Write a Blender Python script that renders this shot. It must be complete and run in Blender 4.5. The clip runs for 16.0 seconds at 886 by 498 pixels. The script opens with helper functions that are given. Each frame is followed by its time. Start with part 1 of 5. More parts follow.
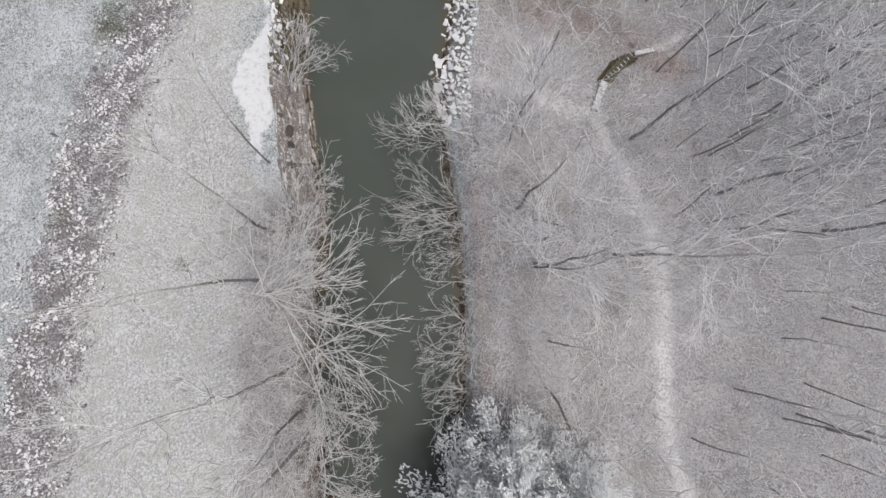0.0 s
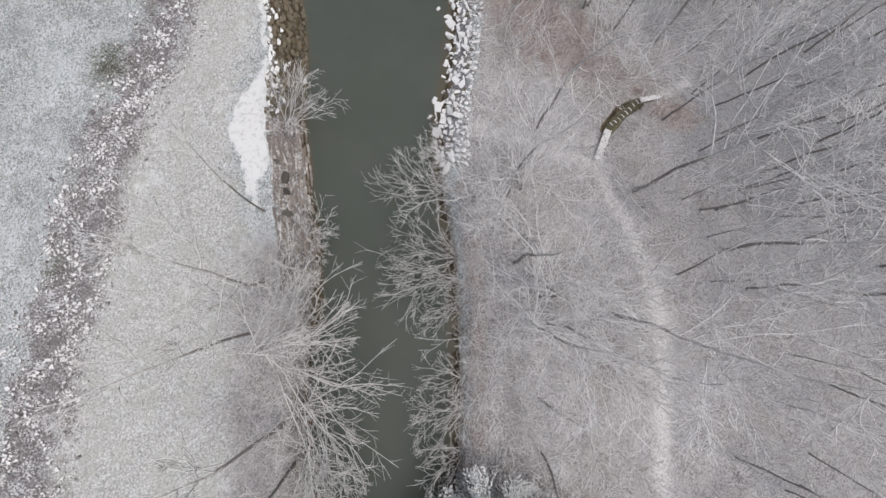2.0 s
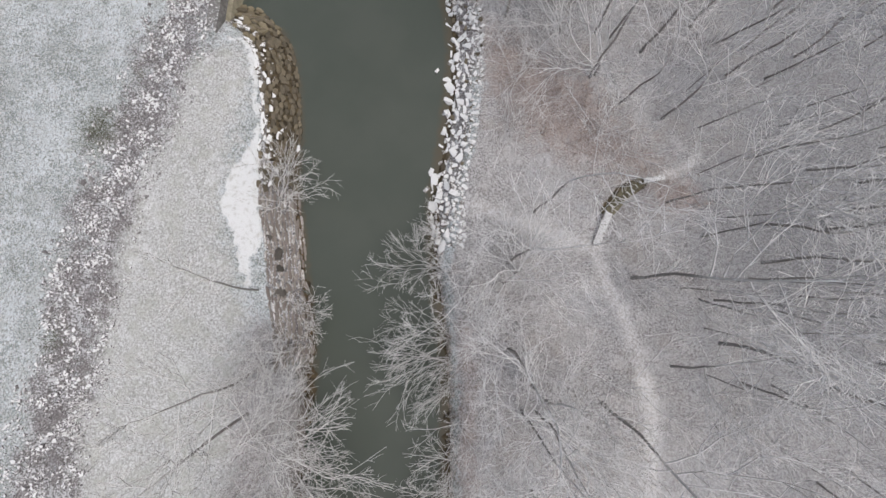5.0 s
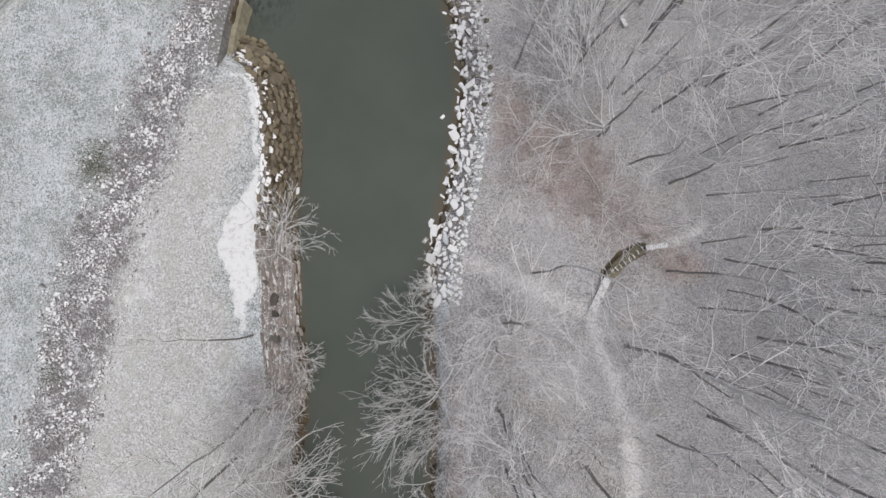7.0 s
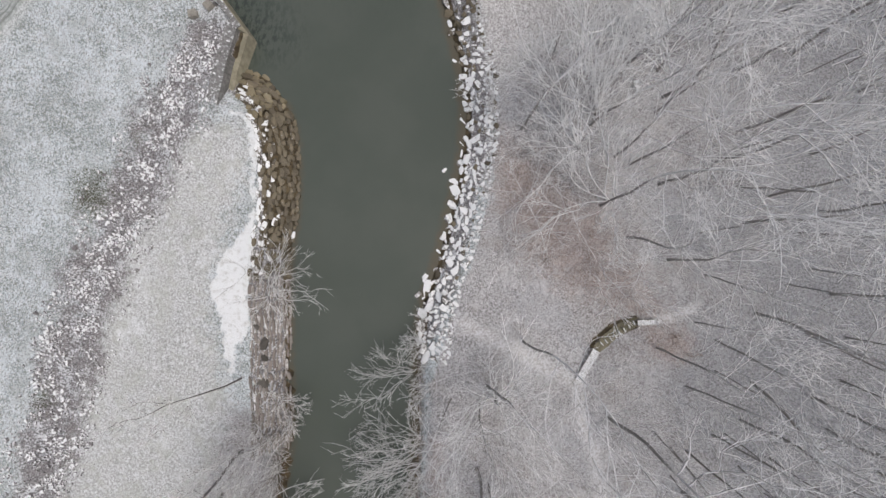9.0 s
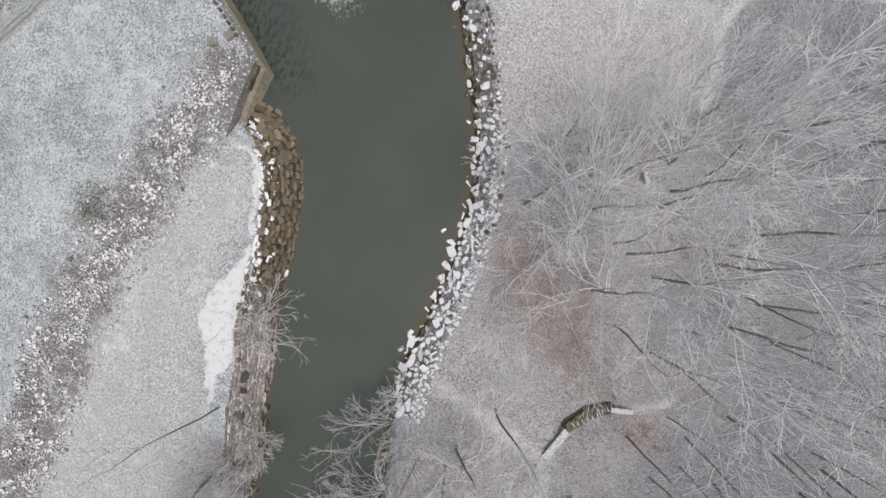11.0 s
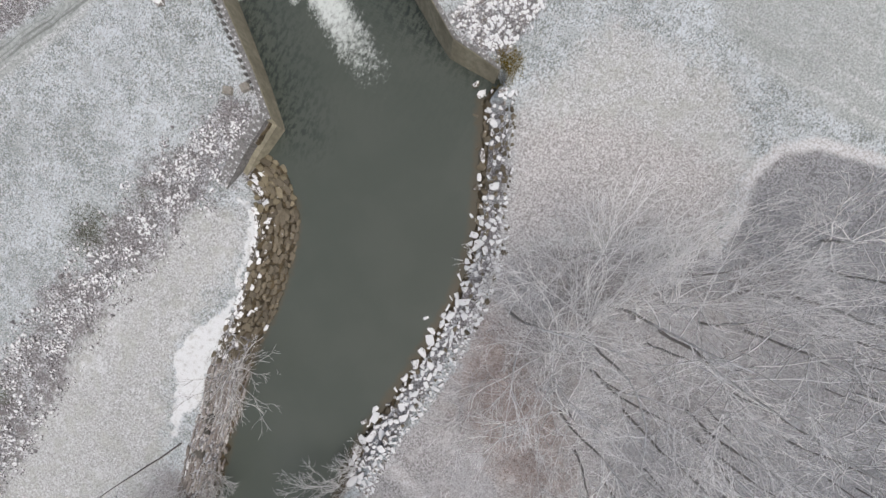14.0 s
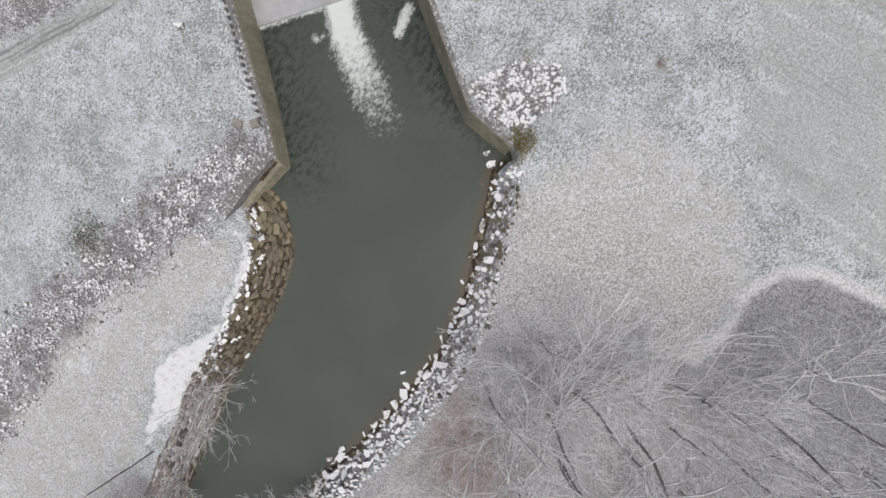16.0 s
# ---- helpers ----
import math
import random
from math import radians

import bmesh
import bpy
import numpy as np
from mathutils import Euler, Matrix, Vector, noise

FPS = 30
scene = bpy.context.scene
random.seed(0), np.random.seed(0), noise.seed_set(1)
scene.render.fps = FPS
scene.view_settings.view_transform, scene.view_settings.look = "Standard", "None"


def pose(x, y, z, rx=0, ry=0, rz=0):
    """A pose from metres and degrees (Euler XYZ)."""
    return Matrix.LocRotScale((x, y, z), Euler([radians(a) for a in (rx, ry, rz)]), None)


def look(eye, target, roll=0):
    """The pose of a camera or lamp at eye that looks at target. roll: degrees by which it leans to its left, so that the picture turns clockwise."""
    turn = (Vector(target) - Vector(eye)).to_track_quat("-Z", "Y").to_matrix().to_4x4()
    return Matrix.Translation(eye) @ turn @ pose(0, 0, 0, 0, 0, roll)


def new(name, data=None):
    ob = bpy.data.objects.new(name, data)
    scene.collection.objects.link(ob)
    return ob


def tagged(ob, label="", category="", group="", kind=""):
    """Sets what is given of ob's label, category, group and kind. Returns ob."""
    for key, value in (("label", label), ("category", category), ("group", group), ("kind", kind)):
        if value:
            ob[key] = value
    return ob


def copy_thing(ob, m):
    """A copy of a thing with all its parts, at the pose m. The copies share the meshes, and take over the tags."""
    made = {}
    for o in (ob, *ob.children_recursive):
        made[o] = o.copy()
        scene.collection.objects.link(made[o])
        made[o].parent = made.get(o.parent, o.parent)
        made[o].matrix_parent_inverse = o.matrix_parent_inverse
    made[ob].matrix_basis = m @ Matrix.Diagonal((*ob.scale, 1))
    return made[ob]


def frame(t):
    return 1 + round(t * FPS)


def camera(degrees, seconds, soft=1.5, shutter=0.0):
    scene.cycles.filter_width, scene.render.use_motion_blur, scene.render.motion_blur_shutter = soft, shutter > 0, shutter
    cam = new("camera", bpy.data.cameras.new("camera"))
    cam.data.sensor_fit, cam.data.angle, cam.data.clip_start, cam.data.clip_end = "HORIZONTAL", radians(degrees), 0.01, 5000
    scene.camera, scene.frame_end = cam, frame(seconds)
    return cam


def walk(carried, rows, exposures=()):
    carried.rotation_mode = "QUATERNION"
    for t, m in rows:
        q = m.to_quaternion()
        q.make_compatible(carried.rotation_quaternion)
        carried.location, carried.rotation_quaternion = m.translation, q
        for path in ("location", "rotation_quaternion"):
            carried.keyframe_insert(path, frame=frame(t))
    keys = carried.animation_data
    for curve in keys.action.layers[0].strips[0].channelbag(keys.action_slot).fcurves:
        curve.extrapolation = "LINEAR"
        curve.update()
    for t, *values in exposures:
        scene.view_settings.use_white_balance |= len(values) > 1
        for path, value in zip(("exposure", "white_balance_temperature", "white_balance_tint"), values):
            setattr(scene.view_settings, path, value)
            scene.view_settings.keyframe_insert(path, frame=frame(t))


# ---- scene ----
# camera: a drone some 38 m over the banks of a stream, looking almost straight down
cam = camera(116.0, 16.0, soft=1.5)
ROWS = [
    (0.0, 0.00, 0.00, 38.00, 7.71, -0.09, -0.00),
    (0.5, 0.33, 1.81, 38.01, 7.76, 0.14, 0.42),
    (1.0, 0.63, 3.70, 38.07, 7.71, 0.36, 0.76),
    (1.5, 0.90, 5.74, 38.15, 7.51, 0.53, 0.92),
    (2.0, 1.12, 7.86, 38.29, 7.17, 0.66, 1.03),
    (2.5, 1.28, 10.03, 38.45, 6.75, 0.79, 1.17),
    (3.0, 1.46, 12.24, 38.63, 6.28, 0.89, 1.29),
    (3.5, 1.63, 14.52, 38.85, 5.86, 0.99, 1.41),
    (4.0, 1.78, 16.84, 39.01, 5.39, 1.05, 1.58),
    (6.5, 2.08, 28.66, 39.44, 2.80, 1.21, 4.24),
    (7.0, 2.03, 31.05, 39.48, 2.25, 1.25, 5.24),
    (7.5, 2.03, 33.53, 39.49, 1.70, 1.25, 5.81),
    (8.0, 1.99, 36.06, 39.50, 1.17, 1.29, 6.31),
    (8.5, 1.93, 38.56, 39.49, 0.64, 1.35, 7.49),
    (9.0, 1.80, 41.03, 39.46, 0.18, 1.40, 9.36),
    (11.5, 0.36, 53.48, 39.58, -1.28, 1.77, 18.69),
    (12.0, -0.07, 56.01, 39.45, -1.67, 1.95, 20.03),
    (12.5, -0.58, 58.52, 39.23, -2.08, 2.18, 21.52),
    (13.0, -1.17, 60.98, 38.97, -2.42, 2.47, 23.49),
    (13.5, -1.83, 63.43, 38.72, -2.75, 2.78, 25.70),
    (14.0, -2.59, 65.86, 38.52, -3.09, 3.09, 27.87),
    (14.5, -3.43, 68.29, 38.35, -3.47, 3.36, 30.03),
    (15.0, -4.42, 70.75, 38.18, -3.85, 3.64, 32.18),
    (15.5, -5.53, 73.21, 37.97, -4.22, 3.96, 34.33),
    (16.0, -6.70, 75.67, 37.74, -4.60, 4.31, 36.49),
]
walk(cam, [(t, pose(x, y, z, rx, ry, rz)) for t, x, y, z, rx, ry, rz in ROWS], exposures=[(0.0, 0.0), (16.0, 0.0)])

# ---- world and light: a flat winter overcast ----
SUN_UP, SUN_TURN = 64.0, 100.0
world = bpy.data.worlds.new("overcast_sky")
world.use_nodes = True
scene.world = world
wt = world.node_tree
sky = wt.nodes.new("ShaderNodeTexSky")
sky.sky_type, sky.sun_disc = "NISHITA", False
sky.sun_elevation, sky.sun_rotation = radians(SUN_UP), radians(SUN_TURN)
sky.air_density, sky.dust_density, sky.ozone_density = 1.0, 6.0, 0.6
grey = wt.nodes.new("ShaderNodeHueSaturation")
grey.inputs["Saturation"].default_value = 0.62
wt.links.new(sky.outputs["Color"], grey.inputs["Color"])
wt.links.new(grey.outputs["Color"], wt.nodes["Background"].inputs["Color"])
wt.nodes["Background"].inputs["Strength"].default_value = 0.131
sun_data = bpy.data.lights.new("sun", "SUN")
sun_data.energy, sun_data.angle, sun_data.color = 0.5, radians(110), (1.0, 0.995, 0.99)
sun = new("sun", sun_data)
a, e = radians(SUN_TURN), radians(SUN_UP)
sun.matrix_world = look((0, 0, 0), (-math.sin(a) * math.cos(e), -math.cos(a) * math.cos(e), -math.sin(e)))

# ---- materials ----


class Mat:
    """A small helper to write node materials."""

    def __init__(self, name, rough=0.8, metal=0.0):
        self.m = bpy.data.materials.new(name)
        self.m.use_nodes = True
        self.t = self.m.node_tree
        self.b = self.t.nodes["Principled BSDF"]
        self.b.inputs["Roughness"].default_value = rough
        self.b.inputs["Metallic"].default_value = metal
        self.b.inputs["Specular IOR Level"].default_value = 0.3
        self.co = None

    def node(self, kind, **props):
        n = self.t.nodes.new(kind)
        for k, v in props.items():
            n.inputs[k.replace("_", " ")].default_value = v
        return n

    def link(self, a, b):
        self.t.links.new(a, b)

    def coords(self):
        if self.co is None:
            self.co = self.node("ShaderNodeNewGeometry").outputs["Position"]
        return self.co

    def noise(self, scale, detail=3.0, rough=0.55, stretch=None, turn=0.0):
        n = self.node("ShaderNodeTexNoise", Scale=scale, Detail=detail, Roughness=rough)
        src = self.coords()
        if stretch:
            mp = self.node("ShaderNodeMapping")
            mp.inputs["Scale"].default_value = stretch
            if turn:
                first = self.node("ShaderNodeMapping")
                first.inputs["Rotation"].default_value = (0, 0, radians(turn))
                self.link(src, first.inputs["Vector"])
                src = first.outputs["Vector"]
            self.link(src, mp.inputs["Vector"])
            src = mp.outputs["Vector"]
        self.link(src, n.inputs["Vector"])
        return n.outputs["Fac"]

    def ramp(self, fac, lo, hi):
        n = self.node("ShaderNodeMapRange")
        n.interpolation_type = "SMOOTHSTEP"
        n.inputs["From Min"].default_value, n.inputs["From Max"].default_value = lo, hi
        self.link(fac, n.inputs["Value"])
        return n.outputs["Result"]

    def math(self, op, a, b=0.0):
        n = self.t.nodes.new("ShaderNodeMath")
        n.operation = op
        for i, v in enumerate((a, b)):
            if isinstance(v, (int, float)):
                n.inputs[i].default_value = v
            else:
                self.link(v, n.inputs[i])
        return n.outputs[0]

    def mix(self, fac, a, b):
        n = self.t.nodes.new("ShaderNodeMix")
        n.data_type = "RGBA"
        for sock, v in ((n.inputs[0], fac), (n.inputs[6], a), (n.inputs[7], b)):
            if isinstance(v, (int, float)):
                sock.default_value = v
            elif isinstance(v, tuple):
                sock.default_value = (*v, 1.0)
            else:
                self.link(v, sock)
        return n.outputs[2]

    def colour(self, c):
        if isinstance(c, tuple):
            self.b.inputs["Base Color"].default_value = (*c, 1.0)
        else:
            self.link(c, self.b.inputs["Base Color"])

    def bump(self, fac, strength=0.4, distance=0.05):
        n = self.node("ShaderNodeBump", Strength=strength, Distance=distance)
        self.link(fac, n.inputs["Height"])
        self.link(n.outputs["Normal"], self.b.inputs["Normal"])

    def up(self):
        n = self.node("ShaderNodeSeparateXYZ")
        self.link(self.node("ShaderNodeNewGeometry").outputs["Normal"], n.inputs[0])
        return n.outputs["Z"]

    def rand(self):
        return self.node("ShaderNodeObjectInfo").outputs["Random"]

    def island(self):
        return self.node("ShaderNodeNewGeometry").outputs["Random Per Island"]

    def attr(self, name):
        n = self.node("ShaderNodeAttribute")
        n.attribute_name = name
        return n.outputs["Fac"]


SNOW = (0.81, 0.815, 0.82)


def rock_material(name, dark, light, snow_from, snow_to, joined=False, rough=0.75, patchy=0.0):
    """Stone with grain, and snow lying on its upper side; each stone takes its own tone and its own share of snow."""
    m = Mat(name, rough)
    r = m.island() if joined else m.rand()
    grain = m.noise(5.0, 5.0, 0.65)
    tone = m.math("ADD", m.math("MULTIPLY", r, 0.6), m.math("MULTIPLY", grain, 0.5))
    base = m.mix(tone, dark, light)
    base = m.mix(m.math("MULTIPLY", m.ramp(m.noise(14.0, 3.0), 0.5, 0.7), 0.35), base, tuple(0.5 * c for c in dark))
    lie = m.math("ADD", m.up(), m.math("MULTIPLY", m.math("SUBTRACT", m.noise(2.6, 4.0, 0.7), 0.5), 1.3))
    lie = m.math("ADD", lie, m.math("MULTIPLY", m.math("SUBTRACT", r, 0.5), 0.5))
    if patchy:
        lie = m.math("ADD", lie, m.math("MULTIPLY", m.math("SUBTRACT", m.noise(0.3, 3.0, 0.6), 0.5), patchy))
    m.colour(m.mix(m.ramp(lie, snow_from, snow_to), base, SNOW))
    m.bump(grain, 0.5, 0.06)
    return m.m


def bark_material(name, dark, light, frost, snow_from, snow_to):
    """Bark, furrowed, with frost and snow on all that faces up."""
    m = Mat(name, 0.9)
    g = m.noise(9.0, 4.0, 0.6, (1, 1, 0.3))
    base = m.mix(m.math("ADD", m.math("MULTIPLY", g, 0.7), m.math("MULTIPLY", m.rand(), 0.3)), dark, light)
    lie = m.math("ADD", m.up(), m.math("MULTIPLY", m.math("SUBTRACT", m.noise(2.4, 4.0, 0.65), 0.5), 1.7))
    m.colour(m.mix(m.ramp(lie, snow_from, snow_to), base, frost))
    m.bump(g, 0.5, 0.02)
    return m.m


def plain_material(name, dark, light, scale=4.0, rough=0.8, snow=None, bump=0.3):
    m = Mat(name, rough)
    g = m.noise(scale, 5.0, 0.65)
    base = m.mix(m.ramp(g, 0.3, 0.7), dark, light)
    base = m.mix(m.math("MULTIPLY", m.ramp(m.noise(scale * 0.17, 3.0), 0.45, 0.65), 0.4), base, tuple(0.6 * c for c in dark))
    if snow:
        lie = m.math("MULTIPLY", m.ramp(m.up(), 0.6, 0.9), m.ramp(m.noise(2.2, 4.0, 0.7), *snow))
        base = m.mix(lie, base, SNOW)
    m.colour(base)
    m.bump(g, bump, 0.03)
    return m.m


def ground_material():
    m = Mat("snow_dusted_ground", 0.95)
    fine = m.noise(4.0, 2.5, 0.65)
    fleck = m.noise(3.4, 2.0, 0.6, (1.0, 0.6, 1.0))
    mid = m.noise(0.9, 4.0, 0.65)
    wide = m.noise(0.11, 4.0, 0.6)
    speck = m.noise(5.0, 2.0, 0.55)
    wob = m.math("SUBTRACT", m.noise(0.55, 5.0, 0.7), 0.5)

    def mask(name, lo, hi, k=0.9):
        return m.ramp(m.math("ADD", m.attr(name), m.math("MULTIPLY", wob, k)), lo, hi)

    # frosted meadow
    grass = m.mix(m.ramp(m.math("ADD", m.math("MULTIPLY", fine, 0.8), m.math("ADD", m.math("MULTIPLY", wide, 0.35), m.math("MULTIPLY", m.math("SUBTRACT", m.noise(0.42, 4.0, 0.7), 0.5), 0.4))), 0.43, 0.69), (0.225, 0.25, 0.25), (0.62, 0.665, 0.695))
    grass = m.mix(m.math("MULTIPLY", m.ramp(m.math("ADD", fleck, m.math("MULTIPLY", wide, 0.25)), 0.58, 0.525), 0.68), grass, (0.15, 0.158, 0.135))
    grass = m.mix(m.math("MULTIPLY", m.ramp(speck, 0.54, 0.66), 0.55), grass, SNOW)
    grass = m.mix(m.math("MULTIPLY", m.ramp(mid, 0.55, 0.75), 0.3), grass, (0.30, 0.305, 0.27))
    grass = m.mix(m.math("MULTIPLY", m.ramp(m.noise(0.22, 5.0, 0.7), 0.48, 0.66), 0.42), grass, (0.25, 0.265, 0.25))
    # brown meadow strip with less snow
    tan = m.mix(m.ramp(fine, 0.35, 0.68), (0.38, 0.382, 0.372), (0.73, 0.735, 0.738))
    tan = m.mix(m.math("MULTIPLY", m.ramp(fleck, 0.47, 0.40), 0.45), tan, (0.22, 0.212, 0.19))
    tan = m.mix(m.math("MULTIPLY", m.ramp(m.noise(0.3, 5.0, 0.7), 0.47, 0.62), 0.55), tan, (0.45, 0.458, 0.41))
    tan = m.mix(m.math("MULTIPLY", m.ramp(m.noise(0.2, 5.0, 0.7), 0.54, 0.68), 0.5), tan, (0.76, 0.77, 0.775))
    col = m.mix(m.math("MULTIPLY", mask("bare", 0.25, 0.75, 1.2), 0.85), grass, tan)
    mown = m.mix(m.ramp(fine, 0.35, 0.7), (0.33, 0.35, 0.335), (0.53, 0.55, 0.545))
    row = m.noise(0.55, 2.0, 0.5, (0.06, 1.0, 1.0))
    mown = m.mix(m.math("MULTIPLY", m.ramp(row, 0.42, 0.3), 0.35), mown, (0.24, 0.265, 0.235))
    mown = m.mix(m.math("MULTIPLY", m.math("MULTIPLY", m.ramp(row, 0.54, 0.64), m.ramp(fleck, 0.46, 0.6)), 0.5), mown, SNOW)
    col = m.mix(m.math("MULTIPLY", mask("mown", 0.3, 0.8, 1.2), 0.8), col, mown)
    # leaf litter under the trees
    litter = m.mix(m.ramp(fine, 0.34, 0.68), (0.19, 0.181, 0.18), (0.565, 0.558, 0.567))
    litter = m.mix(m.math("MULTIPLY", m.ramp(wide, 0.45, 0.62), 0.5), litter, (0.44, 0.435, 0.437))
    litter = m.mix(m.math("MULTIPLY", m.ramp(m.noise(0.33, 6.0, 0.75), 0.5, 0.62), 0.5), litter, (0.60, 0.595, 0.60))
    litter = m.mix(m.math("MULTIPLY", m.ramp(m.noise(0.13, 4.0, 0.65), 0.52, 0.64), 0.38), litter, (0.31, 0.275, 0.25))
    litter = m.mix(m.math("MULTIPLY", m.ramp(m.noise(0.09, 4.0, 0.6), 0.5, 0.6), 0.4), litter, (0.40, 0.41, 0.435))
    litter = m.mix(m.math("MULTIPLY", m.ramp(fleck, 0.46, 0.38), 0.45), litter, (0.14, 0.12, 0.112))
    litter = m.mix(m.math("MULTIPLY", m.ramp(speck, 0.5, 0.7), 0.6), litter, (0.70, 0.70, 0.705))
    litter = m.mix(m.math("MULTIPLY", m.ramp(mid, 0.5, 0.72), 0.3), litter, (0.24, 0.205, 0.195))
    # litter turns to a darker, cooler grey towards the east
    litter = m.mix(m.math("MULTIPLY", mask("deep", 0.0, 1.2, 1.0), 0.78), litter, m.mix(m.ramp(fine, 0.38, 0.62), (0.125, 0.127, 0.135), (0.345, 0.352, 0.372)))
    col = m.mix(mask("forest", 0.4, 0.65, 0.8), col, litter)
    brown = m.mix(m.ramp(fine, 0.35, 0.65), (0.21, 0.145, 0.118), (0.52, 0.43, 0.395))
    col = m.mix(m.math("MULTIPLY", mask("thicket", 0.15, 1.0, 1.9), 0.52), col, brown)
    verge = m.mix(m.ramp(fine, 0.36, 0.66), (0.33, 0.312, 0.308), (0.70, 0.685, 0.68))
    verge = m.mix(m.math("MULTIPLY", m.ramp(fleck, 0.46, 0.38), 0.45), verge, (0.20, 0.165, 0.155))
    col = m.mix(m.math("MULTIPLY", mask("verge", 0.2, 0.85, 1.3), 0.85), col, verge)
    # trodden, snowed-over path
    trod = m.mix(m.ramp(fine, 0.35, 0.6), (0.46, 0.44, 0.42), (0.74, 0.74, 0.75))
    col = m.mix(m.math("MULTIPLY", mask("path", 0.3, 0.95, 1.2), 0.8), col, trod)
    shore = m.mix(m.ramp(fine, 0.35, 0.68), (0.075, 0.06, 0.048), (0.30, 0.265, 0.235))
    col = m.mix(m.math("MULTIPLY", mask("shore", 0.3, 0.9, 1.4), 0.85), col, shore)
    # earth between the stones
    earth = m.mix(m.ramp(fine, 0.35, 0.68), (0.075, 0.062, 0.062), (0.29, 0.262, 0.265))
    earth = m.mix(m.math("MULTIPLY", m.ramp(m.math("ADD", m.math("MULTIPLY", fine, 0.5), m.math("MULTIPLY", m.noise(0.4, 5.0, 0.7), 0.6)), 0.555, 0.64), 0.8), earth, (0.66, 0.665, 0.69))
    col = m.mix(m.math("MULTIPLY", mask("stony", 0.2, 0.95, 2.2), 0.8), col, earth)
    wet = m.mix(m.ramp(mid, 0.35, 0.65), (0.035, 0.028, 0.018), (0.11, 0.085, 0.05))
    col = m.mix(mask("wet", 0.4, 0.6, 0.5), col, wet)
    road = m.mix(m.ramp(m.noise(1.6, 4.0, 0.6), 0.3, 0.7), (0.27, 0.285, 0.268), (0.45, 0.468, 0.455))
    rut = m.noise(1.0, 3.0, 0.6, (1.0, 0.035, 1.0), 33.0)
    road = m.mix(m.math("MULTIPLY", m.ramp(rut, 0.46, 0.38), 0.75), road, (0.13, 0.14, 0.125))
    road = m.mix(m.math("MULTIPLY", m.math("MULTIPLY", m.ramp(rut, 0.52, 0.6), m.ramp(fine, 0.4, 0.6)), 0.75), road, (0.70, 0.71, 0.72))
    col = m.mix(m.math("MULTIPLY", mask("road", 0.4, 0.7, 0.5), 0.85), col, road)
    drift = m.mix(m.ramp(m.noise(1.1, 5.0, 0.7), 0.48, 0.72), (0.76, 0.775, 0.78), (0.55, 0.55, 0.53))
    col = m.mix(mask("drift", 0.45, 0.62, 1.7), col, drift)
    m.colour(col)
    m.bump(m.math("ADD", fine, m.math("MULTIPLY", speck, 0.5)), 0.7, 0.12)
    return m.m


def water_material():
    m = Mat("stream_water", 0.12)
    m.b.inputs["IOR"].default_value = 1.33
    m.b.inputs["Specular IOR Level"].default_value = 0.5
    deep = m.mix(m.ramp(m.noise(0.09, 3.0), 0.35, 0.65), (0.078, 0.090, 0.0755), (0.087, 0.098, 0.083))
    churn = m.math("ADD", m.attr("foam"), m.math("MULTIPLY", m.math("SUBTRACT", m.noise(2.2, 7.0, 0.8, (1.0, 0.6, 1.0)), 0.5), 2.3))
    foam = m.ramp(churn, 0.55, 1.2)
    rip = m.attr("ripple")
    # dark bank reflections in the ripples by the walls, painted into the colour
    dark_reflection = m.math("MULTIPLY", m.ramp(m.noise(1.5, 4.0, 0.65, (1.0, 0.45, 1.0)), 0.44, 0.6), rip)
    deep = m.mix(m.math("MULTIPLY", dark_reflection, 0.9), deep, (0.035, 0.046, 0.04))
    deep = m.mix(m.math("MULTIPLY", m.ramp(m.math("ADD", m.attr("shallow"), m.math("MULTIPLY", m.math("SUBTRACT", m.noise(0.8, 4.0, 0.65), 0.5), 0.9)), 0.3, 1.0), 0.7), deep, (0.115, 0.092, 0.062))
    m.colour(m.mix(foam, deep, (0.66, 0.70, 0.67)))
    h = m.math("ADD", m.math("MULTIPLY", m.noise(1.3, 3.0, 0.6, (1.0, 2.2, 1.0)), m.math("ADD", m.math("MULTIPLY", rip, 1.0), 0.03)), m.math("MULTIPLY", foam, 0.3))
    m.bump(h, 0.8, 0.35)
    r = m.math("ADD", 0.1, m.math("MULTIPLY", foam, 0.6))
    m.link(r, m.b.inputs["Roughness"])
    return m.m


GROUND = ground_material()
WATER = water_material()
WET_STONE = rock_material("wet_brown_stone", (0.045, 0.037, 0.025), (0.215, 0.18, 0.125), 1.3, 1.42, rough=0.5, patchy=0.5)
TAN_STONE = rock_material("tan_boulder", (0.13, 0.108, 0.066), (0.30, 0.255, 0.17), 1.25, 1.4, rough=0.65, patchy=0.6)
LEDGE_STONE = rock_material("frosted_ledge_stone", (0.15, 0.125, 0.11), (0.37, 0.335, 0.305), 0.95, 1.4)
WET_STONE_SNOWY = rock_material("snow_flecked_brown_stone", (0.05, 0.041, 0.029), (0.215, 0.18, 0.13), 0.72, 0.92, rough=0.6, patchy=1.2)
SNOWY_STONE = rock_material("snowy_boulder", (0.125, 0.108, 0.096), (0.35, 0.322, 0.298), 0.5, 0.8, patchy=1.6)
SNOWY_STONE_BED = rock_material("snowy_boulder_bed", (0.125, 0.108, 0.096), (0.35, 0.322, 0.298), 0.5, 0.8, joined=True, patchy=1.6)
DRAIN_STONE = rock_material("drain_stone", (0.13, 0.118, 0.12), (0.37, 0.355, 0.36), 0.6, 0.95, joined=True, patchy=2.6)
